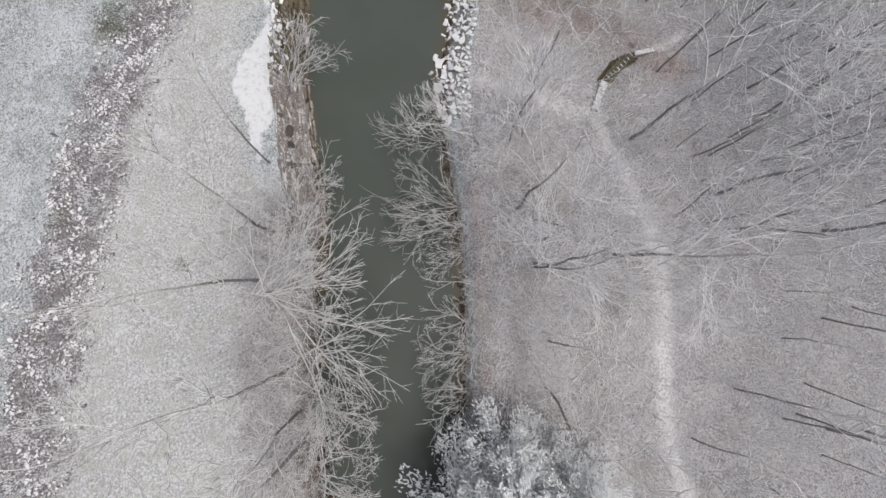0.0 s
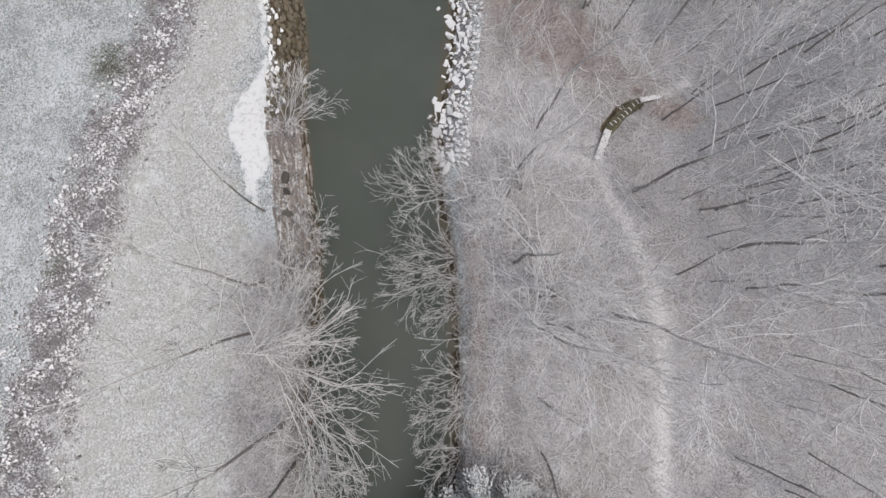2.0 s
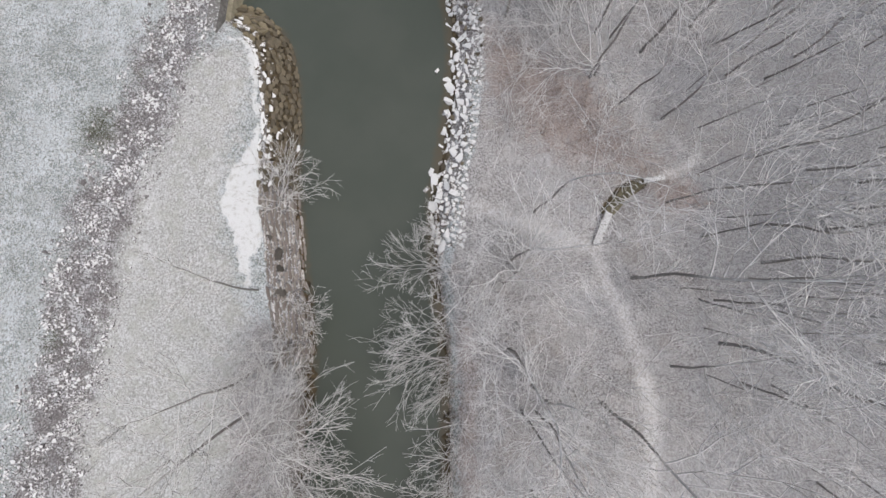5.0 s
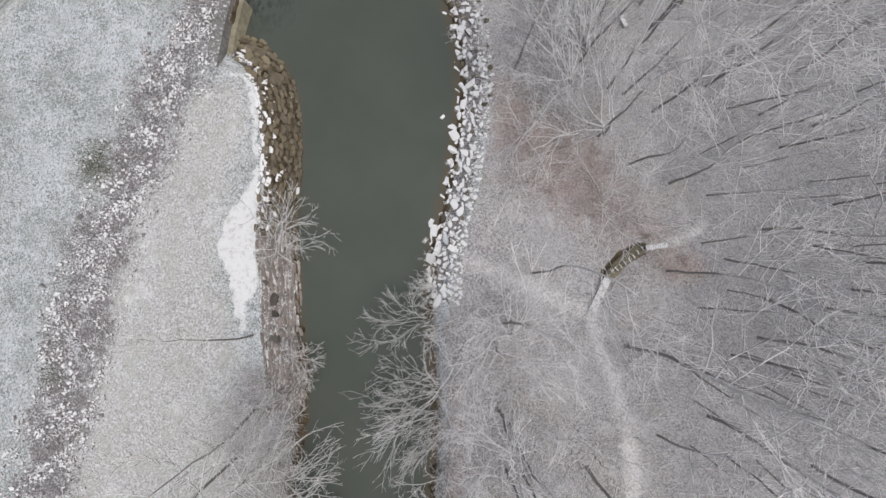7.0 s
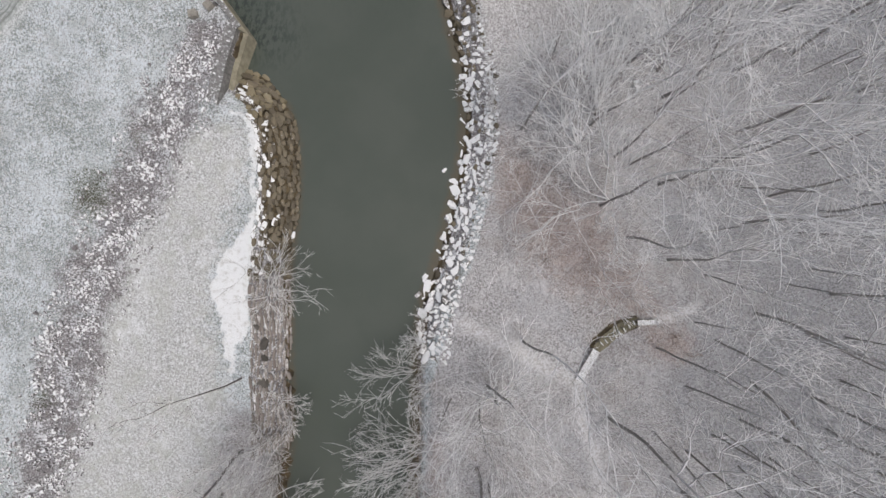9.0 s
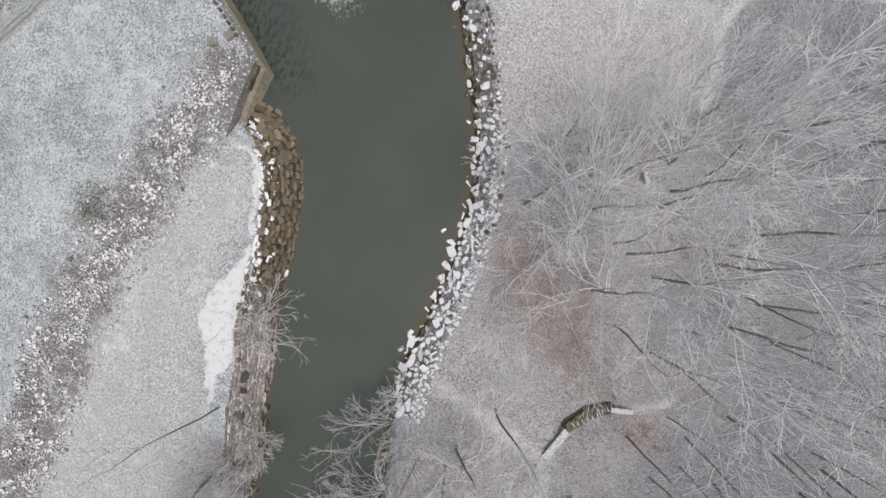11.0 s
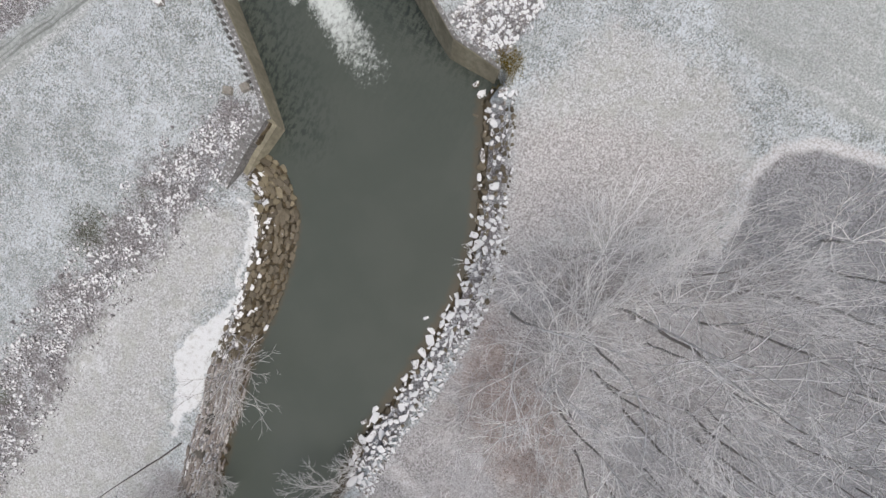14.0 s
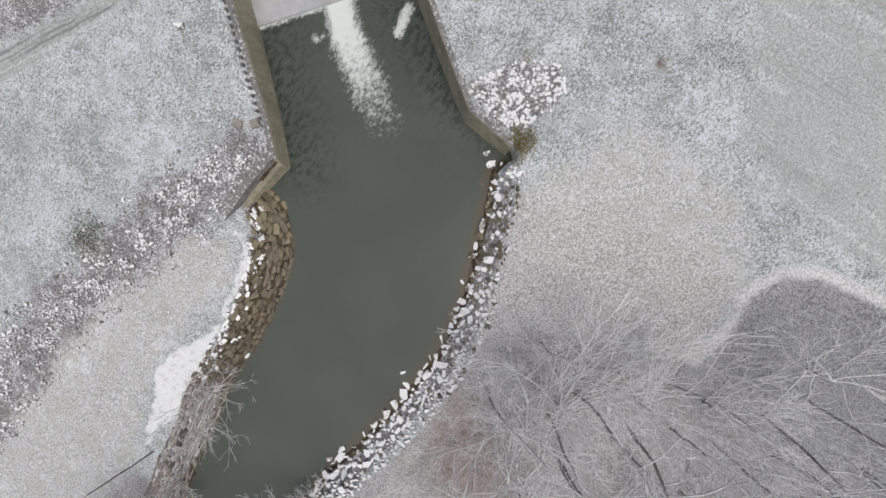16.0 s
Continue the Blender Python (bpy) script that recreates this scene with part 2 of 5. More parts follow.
DRAIN_STONE_LOOSE = rock_material("drain_stone_loose", (0.13, 0.118, 0.118), (0.37, 0.355, 0.36), 0.55, 0.85, patchy=1.6)
DARK_STONE = rock_material("dark_wet_boulder", (0.045, 0.04, 0.035), (0.13, 0.12, 0.105), 1.3, 1.6)
BARK = bark_material("dark_bark", (0.155, 0.145, 0.135), (0.31, 0.295, 0.285), (0.56, 0.55, 0.545), 0.35, 0.95)
WOOD_BARK = bark_material("grey_bark", (0.19, 0.177, 0.167), (0.36, 0.34, 0.325), (0.62, 0.61, 0.60), 0.15, 0.8)
TWIGS = bark_material("frosted_twigs", (0.46, 0.445, 0.435), (0.63, 0.62, 0.61), (0.79, 0.785, 0.79), -0.1, 0.5)
PALE_BARK = bark_material("pale_frosted_bark", (0.38, 0.365, 0.35), (0.58, 0.565, 0.55), (0.78, 0.775, 0.765), -0.1, 0.5)
RIME = bark_material("rimed_branches", (0.60, 0.585, 0.575), (0.78, 0.77, 0.765), (0.86, 0.855, 0.85), -0.2, 0.4)
BRUSH = bark_material("brown_brush", (0.25, 0.215, 0.195), (0.44, 0.395, 0.375), (0.74, 0.725, 0.72), 0.0, 0.7)
THICKET = bark_material("red_brown_thicket", (0.31, 0.23, 0.19), (0.50, 0.40, 0.345), (0.66, 0.60, 0.575), 0.2, 0.9)
OLIVE = bark_material("dark_olive_scrub", (0.10, 0.105, 0.075), (0.20, 0.205, 0.155), (0.45, 0.46, 0.42), 0.5, 1.1)
RUST = bark_material("rusty_bank_grass", (0.17, 0.095, 0.04), (0.32, 0.20, 0.11), (0.50, 0.42, 0.34), 0.6, 1.2)
REED = bark_material("olive_grass", (0.13, 0.095, 0.012), (0.31, 0.23, 0.05), (0.38, 0.31, 0.11), 0.5, 1.2)
NEEDLES = bark_material("snowy_needles", (0.15, 0.165, 0.155), (0.34, 0.36, 0.345), (0.76, 0.77, 0.775), -0.3, 0.4)
BLADES = bark_material("frosted_blades", (0.25, 0.245, 0.20), (0.45, 0.44, 0.40), (0.78, 0.79, 0.80), 0.0, 0.7)
CONCRETE = plain_material("stained_concrete", (0.235, 0.215, 0.155), (0.345, 0.317, 0.24), 1.3, 0.85)
COPING = plain_material("weathered_coping", (0.135, 0.13, 0.125), (0.26, 0.255, 0.25), 3.0, 0.85, (0.52, 0.68))
APRON = plain_material("smooth_wet_apron", (0.40, 0.40, 0.41), (0.48, 0.48, 0.495), 0.8, 0.35, bump=0.05)
PLANK = plain_material("snowy_plank", (0.26, 0.24, 0.21), (0.40, 0.38, 0.35), 6.0, 0.85, (0.33, 0.5))
STEEL = plain_material("dull_steel", (0.15, 0.145, 0.138), (0.25, 0.243, 0.23), 5.0, 0.6)
BLOCK = plain_material("tan_block", (0.26, 0.24, 0.205), (0.40, 0.375, 0.335), 4.0, 0.85)
BOG = plain_material("bog_water", (0.085, 0.076, 0.042), (0.155, 0.138, 0.082), 1.6, 0.35, bump=0.1)

# ---- plan ----
WATER_Z = -2.0
LEFT_EDGE = [(60, -900), (20, -250), (-9, -60), (-13.0, -35), (-14.6, -27), (-15.6, -21.7), (-16.4, -14.7), (-16.9, -7), (-17.0, 0.6), (-16.9, 8), (-17.6, 13.3), (-18.9, 19),
             (-19.8, 25), (-21, 30.5), (-21.7, 36.8), (-21.7, 42), (-22.3, 47.5), (-23.2, 52.5), (-24.7, 56.8), (-26.6, 59.3), (-29.2, 62), (-33.0, 63.3)]
LEFT_WALL = [(-32.3, 67.5), (-37.2, 72.4), (-42.1, 76.8), (-46.9, 81), (-66, 97.2)]
RIGHT_WALL = [(-45, 106.5), (-29.6, 95.8), (-24.1, 92.2), (-18.0, 88.4), (-15.3, 86.9), (-11.8, 86.7), (-8.0, 86.5)]
RIGHT_EDGE = [(-8.4, 84), (-6.6, 80.7), (-4.9, 77.1), (-3.2, 73), (-0.8, 67.6), (0.6, 62.5), (1.3, 57.5), (1.2, 50.5), (0.7, 44), (0.2, 38.4), (-0.8, 33), (-0.6, 28.2),
              (-0.4, 24.5), (0.4, 18.5), (1.5, 12), (2.2, 4), (2.6, -3), (2.8, -10), (2.3, -17.5), (1.4, -24), (3, -35), (8, -60), (34, -250), (80, -900)]
STREAM = LEFT_EDGE + LEFT_WALL + RIGHT_WALL + RIGHT_EDGE
BANK = [3.5] * 7 + [4.2] * 4 + [5.0] * 7 + [6.0] + [8.5] * 2 + [1.0] + [0.6] * 5 + [0.6] * 6 + [2.0] + [4.5] * 10 + [3.6] * 2 + [3.0] * 12
DRAIN_LINE = [(-35, 66), (-37.8, 61), (-41.3, 53.8), (-44.0, 45.5), (-47.3, 36.8), (-48.7, 30), (-50.2, 22), (-51.0, 13), (-51.8, 4), (-52.6, -5), (-52.4, -13), (-52.6, -21), (-52.0, -45)]
PATH_LINE = [(22.4, 25.6), (24.1, 20.2), (26.2, 16.4), (28.3, 11.2), (29.6, 6), (29.9, 0), (29.3, -7), (28.5, -13), (28.8, -20), (30, -25), (33, -45)]
SIDE_PATH = [(22.3, 25.8), (16.1, 27.3), (9.5, 29.7), (5.2, 30.9)]
DRIFT = [(-27.2, 42.9), (-27.8, 39.5), (-29.1, 36.8), (-30.5, 34.2), (-31.4, 31.6), (-31.5, 29.1), (-29.9, 26.9), (-28.9, 23.7), (-28.2, 20.2), (-26.6, 18.0), (-26.2, 20.7), (-25.3, 23.3), (-25.6, 27.4), (-26.4, 33.8), (-26.7, 38.8)]
FOREST = [(3.2, 29.5), (5.0, 40), (5.8, 50), (5.0, 60), (4.4, 66), (9, 70.5), (17, 74.2), (24, 77), (29, 80.5), (29, 86), (27.6, 90), (29, 94.5), (33, 97.3), (42, 99), (60, 101), (140, 110), (400, 60), (400, -400), (40, -400), (10, -60), (4.5, -35), (3, -24), (4.5, -10), (4, 5), (3.2, 12), (2.2, 22)]
LEFT_BRUSH = [(-22.5, 17), (-27, 12), (-29, 2), (-27, -14), (-26, -40), (-8, -40), (-11, -14), (-16, 3)]
THICK = [(5, 58.5), (11, 57), (16, 53), (21.8, 50.4), (25.5, 44.4), (31, 39.5), (35, 34), (32, 31), (27, 37.0), (20.4, 37.6), (12, 42), (6.5, 49)]
BARE_STRIP = [(-31, 56), (-40, 50), (-45, 36), (-49, 20), (-51, 0), (-51, -40), (-24, -40), (-24, 10), (-31, 25), (-31, 40), (-28, 50)]
ROAD_LINE = [(-94, 23), (-81, 46), (-72.6, 58), (-65.6, 69.5), (-60, 84), (-57, 110)]
ROAD_SIDE = [(-98, 32), (-84, 52), (-76.6, 61.5), (-70.5, 72), (-66, 88)]
NORTH_EDGE = [(2, 70), (3.5, 42), (15, 44), (25, 54), (32, 72), (30, 80), (20, 77), (9, 73)]
VERGE = [(-3, 82), (1.2, 69), (3.2, 52), (5.5, 52), (5.2, 66), (9, 71.5), (17, 75.2), (24, 78), (28, 81.5), (26, 90), (16, 90), (6, 88)]
MOWN = [(4, 119), (9, 112), (15, 104.5), (24, 101.5), (34, 101), (60, 104), (140, 112), (140, 190), (-20, 190), (-8, 130)]


RIM_LINE = [(28.6, 79.5), (28.8, 86), (27.3, 90.2), (28.8, 94.9), (33, 97.8), (42, 99.5), (60, 101.5)]


def polyline_distance(x, y, pts):
    """The distance to an open line, and which of its pieces is nearest."""
    best, which = np.full(np.shape(x), 1e9), np.zeros(np.shape(x), int)
    for i, ((ax, ay), (bx, by)) in enumerate(zip(pts, pts[1:])):
        k = np.clip(((x - ax) * (bx - ax) + (y - ay) * (by - ay)) / ((bx - ax) ** 2 + (by - ay) ** 2), 0, 1)
        d = np.hypot(x - ax - k * (bx - ax), y - ay - k * (by - ay))
        which = np.where(d < best, i, which)
        best = np.minimum(best, d)
    return best, which


def inside(x, y, poly):
    odd = np.zeros(np.shape(x), bool)
    for (ax, ay), (bx, by) in zip(poly, poly[1:] + poly[:1]):
        if ay != by:
            odd ^= ((ay > y) != (by > y)) & (x < (bx - ax) * (y - ay) / (by - ay) + ax)
    return odd


def signed(x, y, poly):
    """The distance to a closed outline, positive inside it."""
    d, _ = polyline_distance(x, y, poly + poly[:1])
    return np.where(inside(x, y, poly), d, -d)


def soft_mask(s, width):
    return np.clip(0.5 + s / width, 0, 1)


def waves(x, y):
    """Gentle unevenness of the ground."""
    return 0.10 * np.sin(x * 0.31 + 1.3 * np.sin(y * 0.17)) + 0.08 * np.sin(y * 0.43 + 0.9 * np.sin(x * 0.23)) + 0.05 * np.sin(x * 1.1 + y * 0.8) * np.sin(y * 0.9 - x * 0.4)


def ground_height(x, y):
    x, y = np.asarray(x, float), np.asarray(y, float)
    # the natural banks wander a little
    wx = x + (0.5 * np.sin(1.2 * y + 2.0 * np.sin(0.7 * y)) + 0.3 * np.sin(2.9 * y + 1.0)) * np.clip((24 - y) / 6, 0, 1)
    d, which = polyline_distance(wx, y, STREAM + STREAM[:1])
    w = np.array((BANK + [3.0] * 20)[: len(STREAM)])[which]
    wet = inside(wx, y, STREAM)
    k = np.clip(d / w, 0, 1)
    k = np.where((which >= 21) & (which <= 26), np.clip((d - 0.5) / 0.35, 0, 1), k)
    k = np.where((which >= 27) & (which <= 32), np.clip((d - 1.15) / 0.35, 0, 1), k)
    # dry land behind the west wing wall
    behind = np.interp(y, [56.6, 62.2, 67.35, 69.2], [-33.7, -33.25, -32.25, -34.9]) - 0.95 - x
    k = np.where((y > 55.5) & (y < 69) & (behind > 0) & (behind < 9), np.maximum(k, np.clip(behind / 0.35, 0, 1)), k)
    bank = WATER_Z + (-WATER_Z) * (k * 0.6 + 0.4 * k * k * (3 - 2 * k))
    z = np.where(wet, WATER_Z - 0.15 - 1.3 * np.clip(d / 4.0, 0, 1), bank + waves(x, y) * k)
    z = np.where(~wet & (which >= 21) & (which <= 32) & (k <= 0), -2.9, z)
    # earth banked up behind the walls
    dl, _ = polyline_distance(x, y, LEFT_WALL)
    dr, _ = polyline_distance(x, y, RIGHT_WALL[:5])
    rise_l = np.clip((np.hypot(x + 32.3, y - 67.5)) / 22, 0, 1) * 1.9 + 0.12
    rise_r = np.clip((np.hypot(x + 16, y - 87)) / 18, 0, 1) * 1.5 + 0.3
    z = np.where(~wet, z + rise_l * np.clip(1 - dl / 26, 0, 1) * k + rise_r * np.clip(1 - dr / 24, 0, 1) * k, z)
    # the drain is a shallow trough
    dd, _ = polyline_distance(x, y, DRAIN_LINE)
    z = np.where(~wet, z - 0.45 * np.clip(1 - dd / 4.0, 0, 1) * k, z)
    # a boggy ditch under the stepping boards
    db, _ = polyline_distance(x, y, [(24.6, 31.2), (26.7, 33.7), (29.3, 35.2)])
    return z - 0.7 * np.clip(1.6 - db / 1.6, 0, 1)


# ---- helpers for things ----


def mesh_from(name, verts, faces, material, smooth=False):
    me = bpy.data.meshes.new(name)
    me.from_pydata([tuple(v) for v in verts], [], [tuple(f) for f in faces])
    me.materials.append(material)
    if smooth:
        me.shade_smooth()
    return me


def part_of(name, me, parent, label=""):
    ob = new(name, me)
    ob.parent = parent
    return tagged(ob, label)


def part(name, bm, material, parent, label=""):
    me = bpy.data.meshes.new(name)
    bm.to_mesh(me)
    bm.free()
    me.materials.append(material)
    return part_of(name, me, parent, label)


def box_bm(sx, sy, sz, at=(0, 0, 0), turn=0.0, bevel=0.02):
    bm = bmesh.new()
    bmesh.ops.create_cube(bm, size=1.0)
    bmesh.ops.scale(bm, vec=(sx, sy, sz), verts=bm.verts)
    if bevel:
        bmesh.ops.bevel(bm, geom=bm.edges[:], offset=bevel, segments=1, affect="EDGES")
    bmesh.ops.transform(bm, matrix=pose(*at, 0, 0, turn), verts=bm.verts)
    return bm


# ---- ground, water ----
def axis(lo, hi, step, far):
    core = np.arange(lo, hi + 1e-6, step)
    out = step * np.cumsum(1.35 ** np.arange(1, 26))
    out = out[out < far]
    return np.concatenate([lo - out[::-1], core, hi + out])


def grid_faces(nx, ny):
    i, j = np.meshgrid(np.arange(nx - 1), np.arange(ny - 1))
    a = (j * nx + i).ravel()
    return np.stack([a, a + 1, a + nx + 1, a + nx], 1)


def sheet(name, xs, ys, height, masks, material):
    gx, gy = np.meshgrid(xs, ys)
    x, y = gx.ravel(), gy.ravel()
    z = height(x, y) if callable(height) else np.full_like(x, height)
    me = bpy.data.meshes.new(name)
    me.from_pydata(np.stack([x, y, z], 1).tolist(), [], grid_faces(len(xs), len(ys)).tolist())
    for key, fn in masks.items():
        me.attributes.new(key, "FLOAT", "POINT").data.foreach_set("value", np.asarray(fn(x, y), np.float32))
    me.materials.append(material)
    me.shade_smooth()
    return new(name, me)


def stony_mask(x, y):
    dd, _ = polyline_distance(x, y, DRAIN_LINE)
    s = soft_mask(4.5 - dd + 0.9 * np.sin(y * 0.5) + 0.7 * np.sin(x * 0.9), 5.5)
    ds, which = polyline_distance(x, y, STREAM)
    bank_l = (which >= 9) & (which <= 21)
    bank_r = (which >= 34) & (which <= 44)
    s = np.maximum(s, np.where(bank_l, soft_mask(5.0 - ds, 0.8), 0))
    s = np.maximum(s, np.where(bank_r, 0.85 * soft_mask(3.6 - ds, 1.2), 0))
    s = np.maximum(s, soft_mask(2.6 - polyline_distance(x, y, ROAD_SIDE)[0], 2.0))
    patch = [(-17.6, 90.2), (-14.7, 95.5), (-9.3, 99), (-6.2, 96.6), (-6.9, 92.2), (-8.7, 88.3), (-14.5, 88.7)]
    return np.maximum(s, soft_mask(signed(x, y, patch), 2.0))


def wet_mask(x, y):
    ds, which = polyline_distance(x, y, STREAM)
    left = (which >= 14) & (which <= 21)
    left &= x > np.interp(y, [56.6, 62.2, 67.35], [-33.7, -33.25, -32.25])
    s = np.where(left, soft_mask(4.3 - ds, 0.8), np.where(y > 26, soft_mask(1.0 - ds, 0.9), np.where(x < -8, soft_mask(0.9 - ds, 1.6), soft_mask(0.5 - ds, 0.8))))
    db, _ = polyline_distance(x, y, [(24.6, 31.2), (26.7, 33.7), (29.3, 35.2)])
    return np.maximum(np.where(inside(x, y, STREAM), 1.0, s), soft_mask(1.0 - db, 1.4))


def path_mask(x, y):
    d, _ = polyline_distance(x, y, PATH_LINE)
    d2, _ = polyline_distance(x, y, SIDE_PATH)
    d3, _ = polyline_distance(x, y, [(29.2, 35.4), (32, 36.0), (35, 37.2), (37, 39)])
    return np.maximum(np.maximum(soft_mask(1.1 + 0.3 * (y < 8) - d, 2.6), 0.95 * soft_mask(1.5 - d2, 3.2)), np.maximum(0.8 * soft_mask(0.9 - d3, 1.0), 1.15 * soft_mask(0.8 - polyline_distance(x, y, RIM_LINE)[0], 1.6)))


def forest_mask(x, y):
    thin = soft_mask(signed(x, y, NORTH_EDGE), 12.0)
    return np.maximum(soft_mask(signed(x, y, FOREST), 3.0) * (1 - 0.25 * thin), 0.72 * soft_mask(signed(x, y, LEFT_BRUSH), 6.0))


def finer(line, lo, hi):
    """The same axis with every step halved between lo and hi."""
    extra = [(a + b) / 2 for a, b in zip(line, line[1:]) if lo < a and b < hi]
    return np.sort(np.concatenate([line, extra]))


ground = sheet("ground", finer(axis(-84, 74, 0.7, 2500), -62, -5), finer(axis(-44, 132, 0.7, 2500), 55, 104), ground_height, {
    "forest": forest_mask,
    "thicket": lambda x, y: np.maximum.reduce([soft_mask(2.6 - np.hypot(x - 35.0, y - 32.9), 3.0), soft_mask(signed(x, y, THICK), 8.0), 0.1 * soft_mask(4.0 - polyline_distance(x, y, [(-2, 85), (2, 76), (5.5, 67), (8, 62)])[0], 5.0), 0.7 * soft_mask(1.6 - polyline_distance(x, y, [(4.6, 13), (5.3, 4), (5.6, -6), (5.2, -14)])[0], 3.0)]),
    "path": path_mask,
    "verge": lambda x, y: soft_mask(signed(x, y, VERGE), 8.0),
    "mown": lambda x, y: soft_mask(signed(x, y, MOWN), 5.0),
    "shore": lambda x, y: np.maximum(1.1 * soft_mask(2.4 - polyline_distance(x, y, LEFT_EDGE[3:10])[0], 4.5), 0.9 * soft_mask(1.4 - polyline_distance(x, y, RIGHT_EDGE[10:20])[0], 2.2)),
    "stony": stony_mask,
    "wet": wet_mask,
    "drift": lambda x, y: np.maximum.reduce([soft_mask(signed(x, y, DRIFT) + 0.3, 2.6) * np.clip(0.66 + (y - 20) / 26, 0.66, 1.0), 0.66 * soft_mask(0.9 - polyline_distance(x, y, [(-32.4, 55.4), (-30.8, 55.4), (-29.6, 54.4), (-28.6, 52), (-28.0, 48.5), (-27.4, 44)])[0], 1.4), 0.44 * soft_mask(1.2 - polyline_distance(x, y, [(a + 6.0, b - 1.5) for a, b in DRAIN_LINE[2:9]])[0], 2.6)]),
    "bare": lambda x, y: np.maximum(soft_mask(signed(x, y, BARE_STRIP), 9.0), 0.95 * soft_mask(signed(x, y, [(-5, 82), (3, 62), (18, 70), (29, 76), (27, 92), (20, 100), (2, 100)]), 8.0)),
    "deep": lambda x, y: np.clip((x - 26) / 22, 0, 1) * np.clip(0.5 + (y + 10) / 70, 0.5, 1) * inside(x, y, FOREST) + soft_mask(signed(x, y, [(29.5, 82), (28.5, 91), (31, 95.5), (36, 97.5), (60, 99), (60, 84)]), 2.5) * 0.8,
    "road": lambda x, y: np.maximum.reduce([0.72 * soft_mask(3.4 - polyline_distance(x, y, ROAD_LINE)[0], 5.0), 1.0 * soft_mask(0.3 - abs(polyline_distance(x, y, ROAD_LINE)[0] - 1.1), 0.7), soft_mask(0.35 - abs(polyline_distance(x, y, [(-20, 126), (13, 124.2), (19.5, 123.8), (60, 121)])[0] - 0.9), 0.6), 0.62 * soft_mask(1.2 - polyline_distance(x, y, [(-2, 121), (6, 121.6), (23, 119.2), (60, 116)])[0], 2.4)]),
}, GROUND)
tagged(ground, "frosted meadow and leaf-littered woodland floor dusted with snow", "ground", kind="structure")


def foam_mask(x, y):
    plume, i = polyline_distance(x, y, [(-42.5, 93), (-38.9, 89.9), (-36.1, 87.3), (-31.8, 84.9), (-27.6, 82.3), (-24.5, 80.6)])
    run = np.clip(((x + 42) * 0.81 - (y - 92) * 0.58) / 19.5, 0, 1.3)
    s = np.clip(1.4 - plume / (2.0 + 2.2 * run), 0, 1) * np.clip(1.75 - run * 1.05, 0, 1.6)
    lip, _ = polyline_distance(x, y, [(-47.4, 80.6), (-33.2, 97.4)])
    s = np.maximum(s, 1.1 * np.clip(1.3 - lip / 0.8, 0, 1))
    side, _ = polyline_distance(x, y, [(-30.6, 95.0), (-29.8, 91.6)])
    s = np.maximum(s, 1.25 * np.clip(1.4 - side / 1.0, 0, 1))
    spot = np.hypot((x + 39.2), (y - 84.5))
    return np.maximum(s, 1.0 * np.clip(1.4 - spot / 1.0, 0, 1))


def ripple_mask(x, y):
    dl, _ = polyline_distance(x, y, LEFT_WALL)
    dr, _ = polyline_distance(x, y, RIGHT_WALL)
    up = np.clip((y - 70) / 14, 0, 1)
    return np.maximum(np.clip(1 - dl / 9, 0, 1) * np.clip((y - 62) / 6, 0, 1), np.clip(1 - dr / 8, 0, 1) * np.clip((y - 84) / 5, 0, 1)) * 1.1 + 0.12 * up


def shallow_mask(x, y):
    east, _ = polyline_distance(x, y, RIGHT_EDGE[:20])
    west, _ = polyline_distance(x, y, LEFT_EDGE[8:20])
    return np.maximum(np.clip(1.15 - east / 1.9, 0, 1), 0.8 * np.clip(1.1 - west / 1.3, 0, 1))


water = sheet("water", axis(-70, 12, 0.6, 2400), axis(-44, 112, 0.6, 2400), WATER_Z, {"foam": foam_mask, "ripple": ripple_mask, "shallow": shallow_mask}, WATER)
tagged(water, "calm grey-green stream with white foam below the spillway", "water", kind="structure")

# ---- spillway: walls, wing walls, apron ----


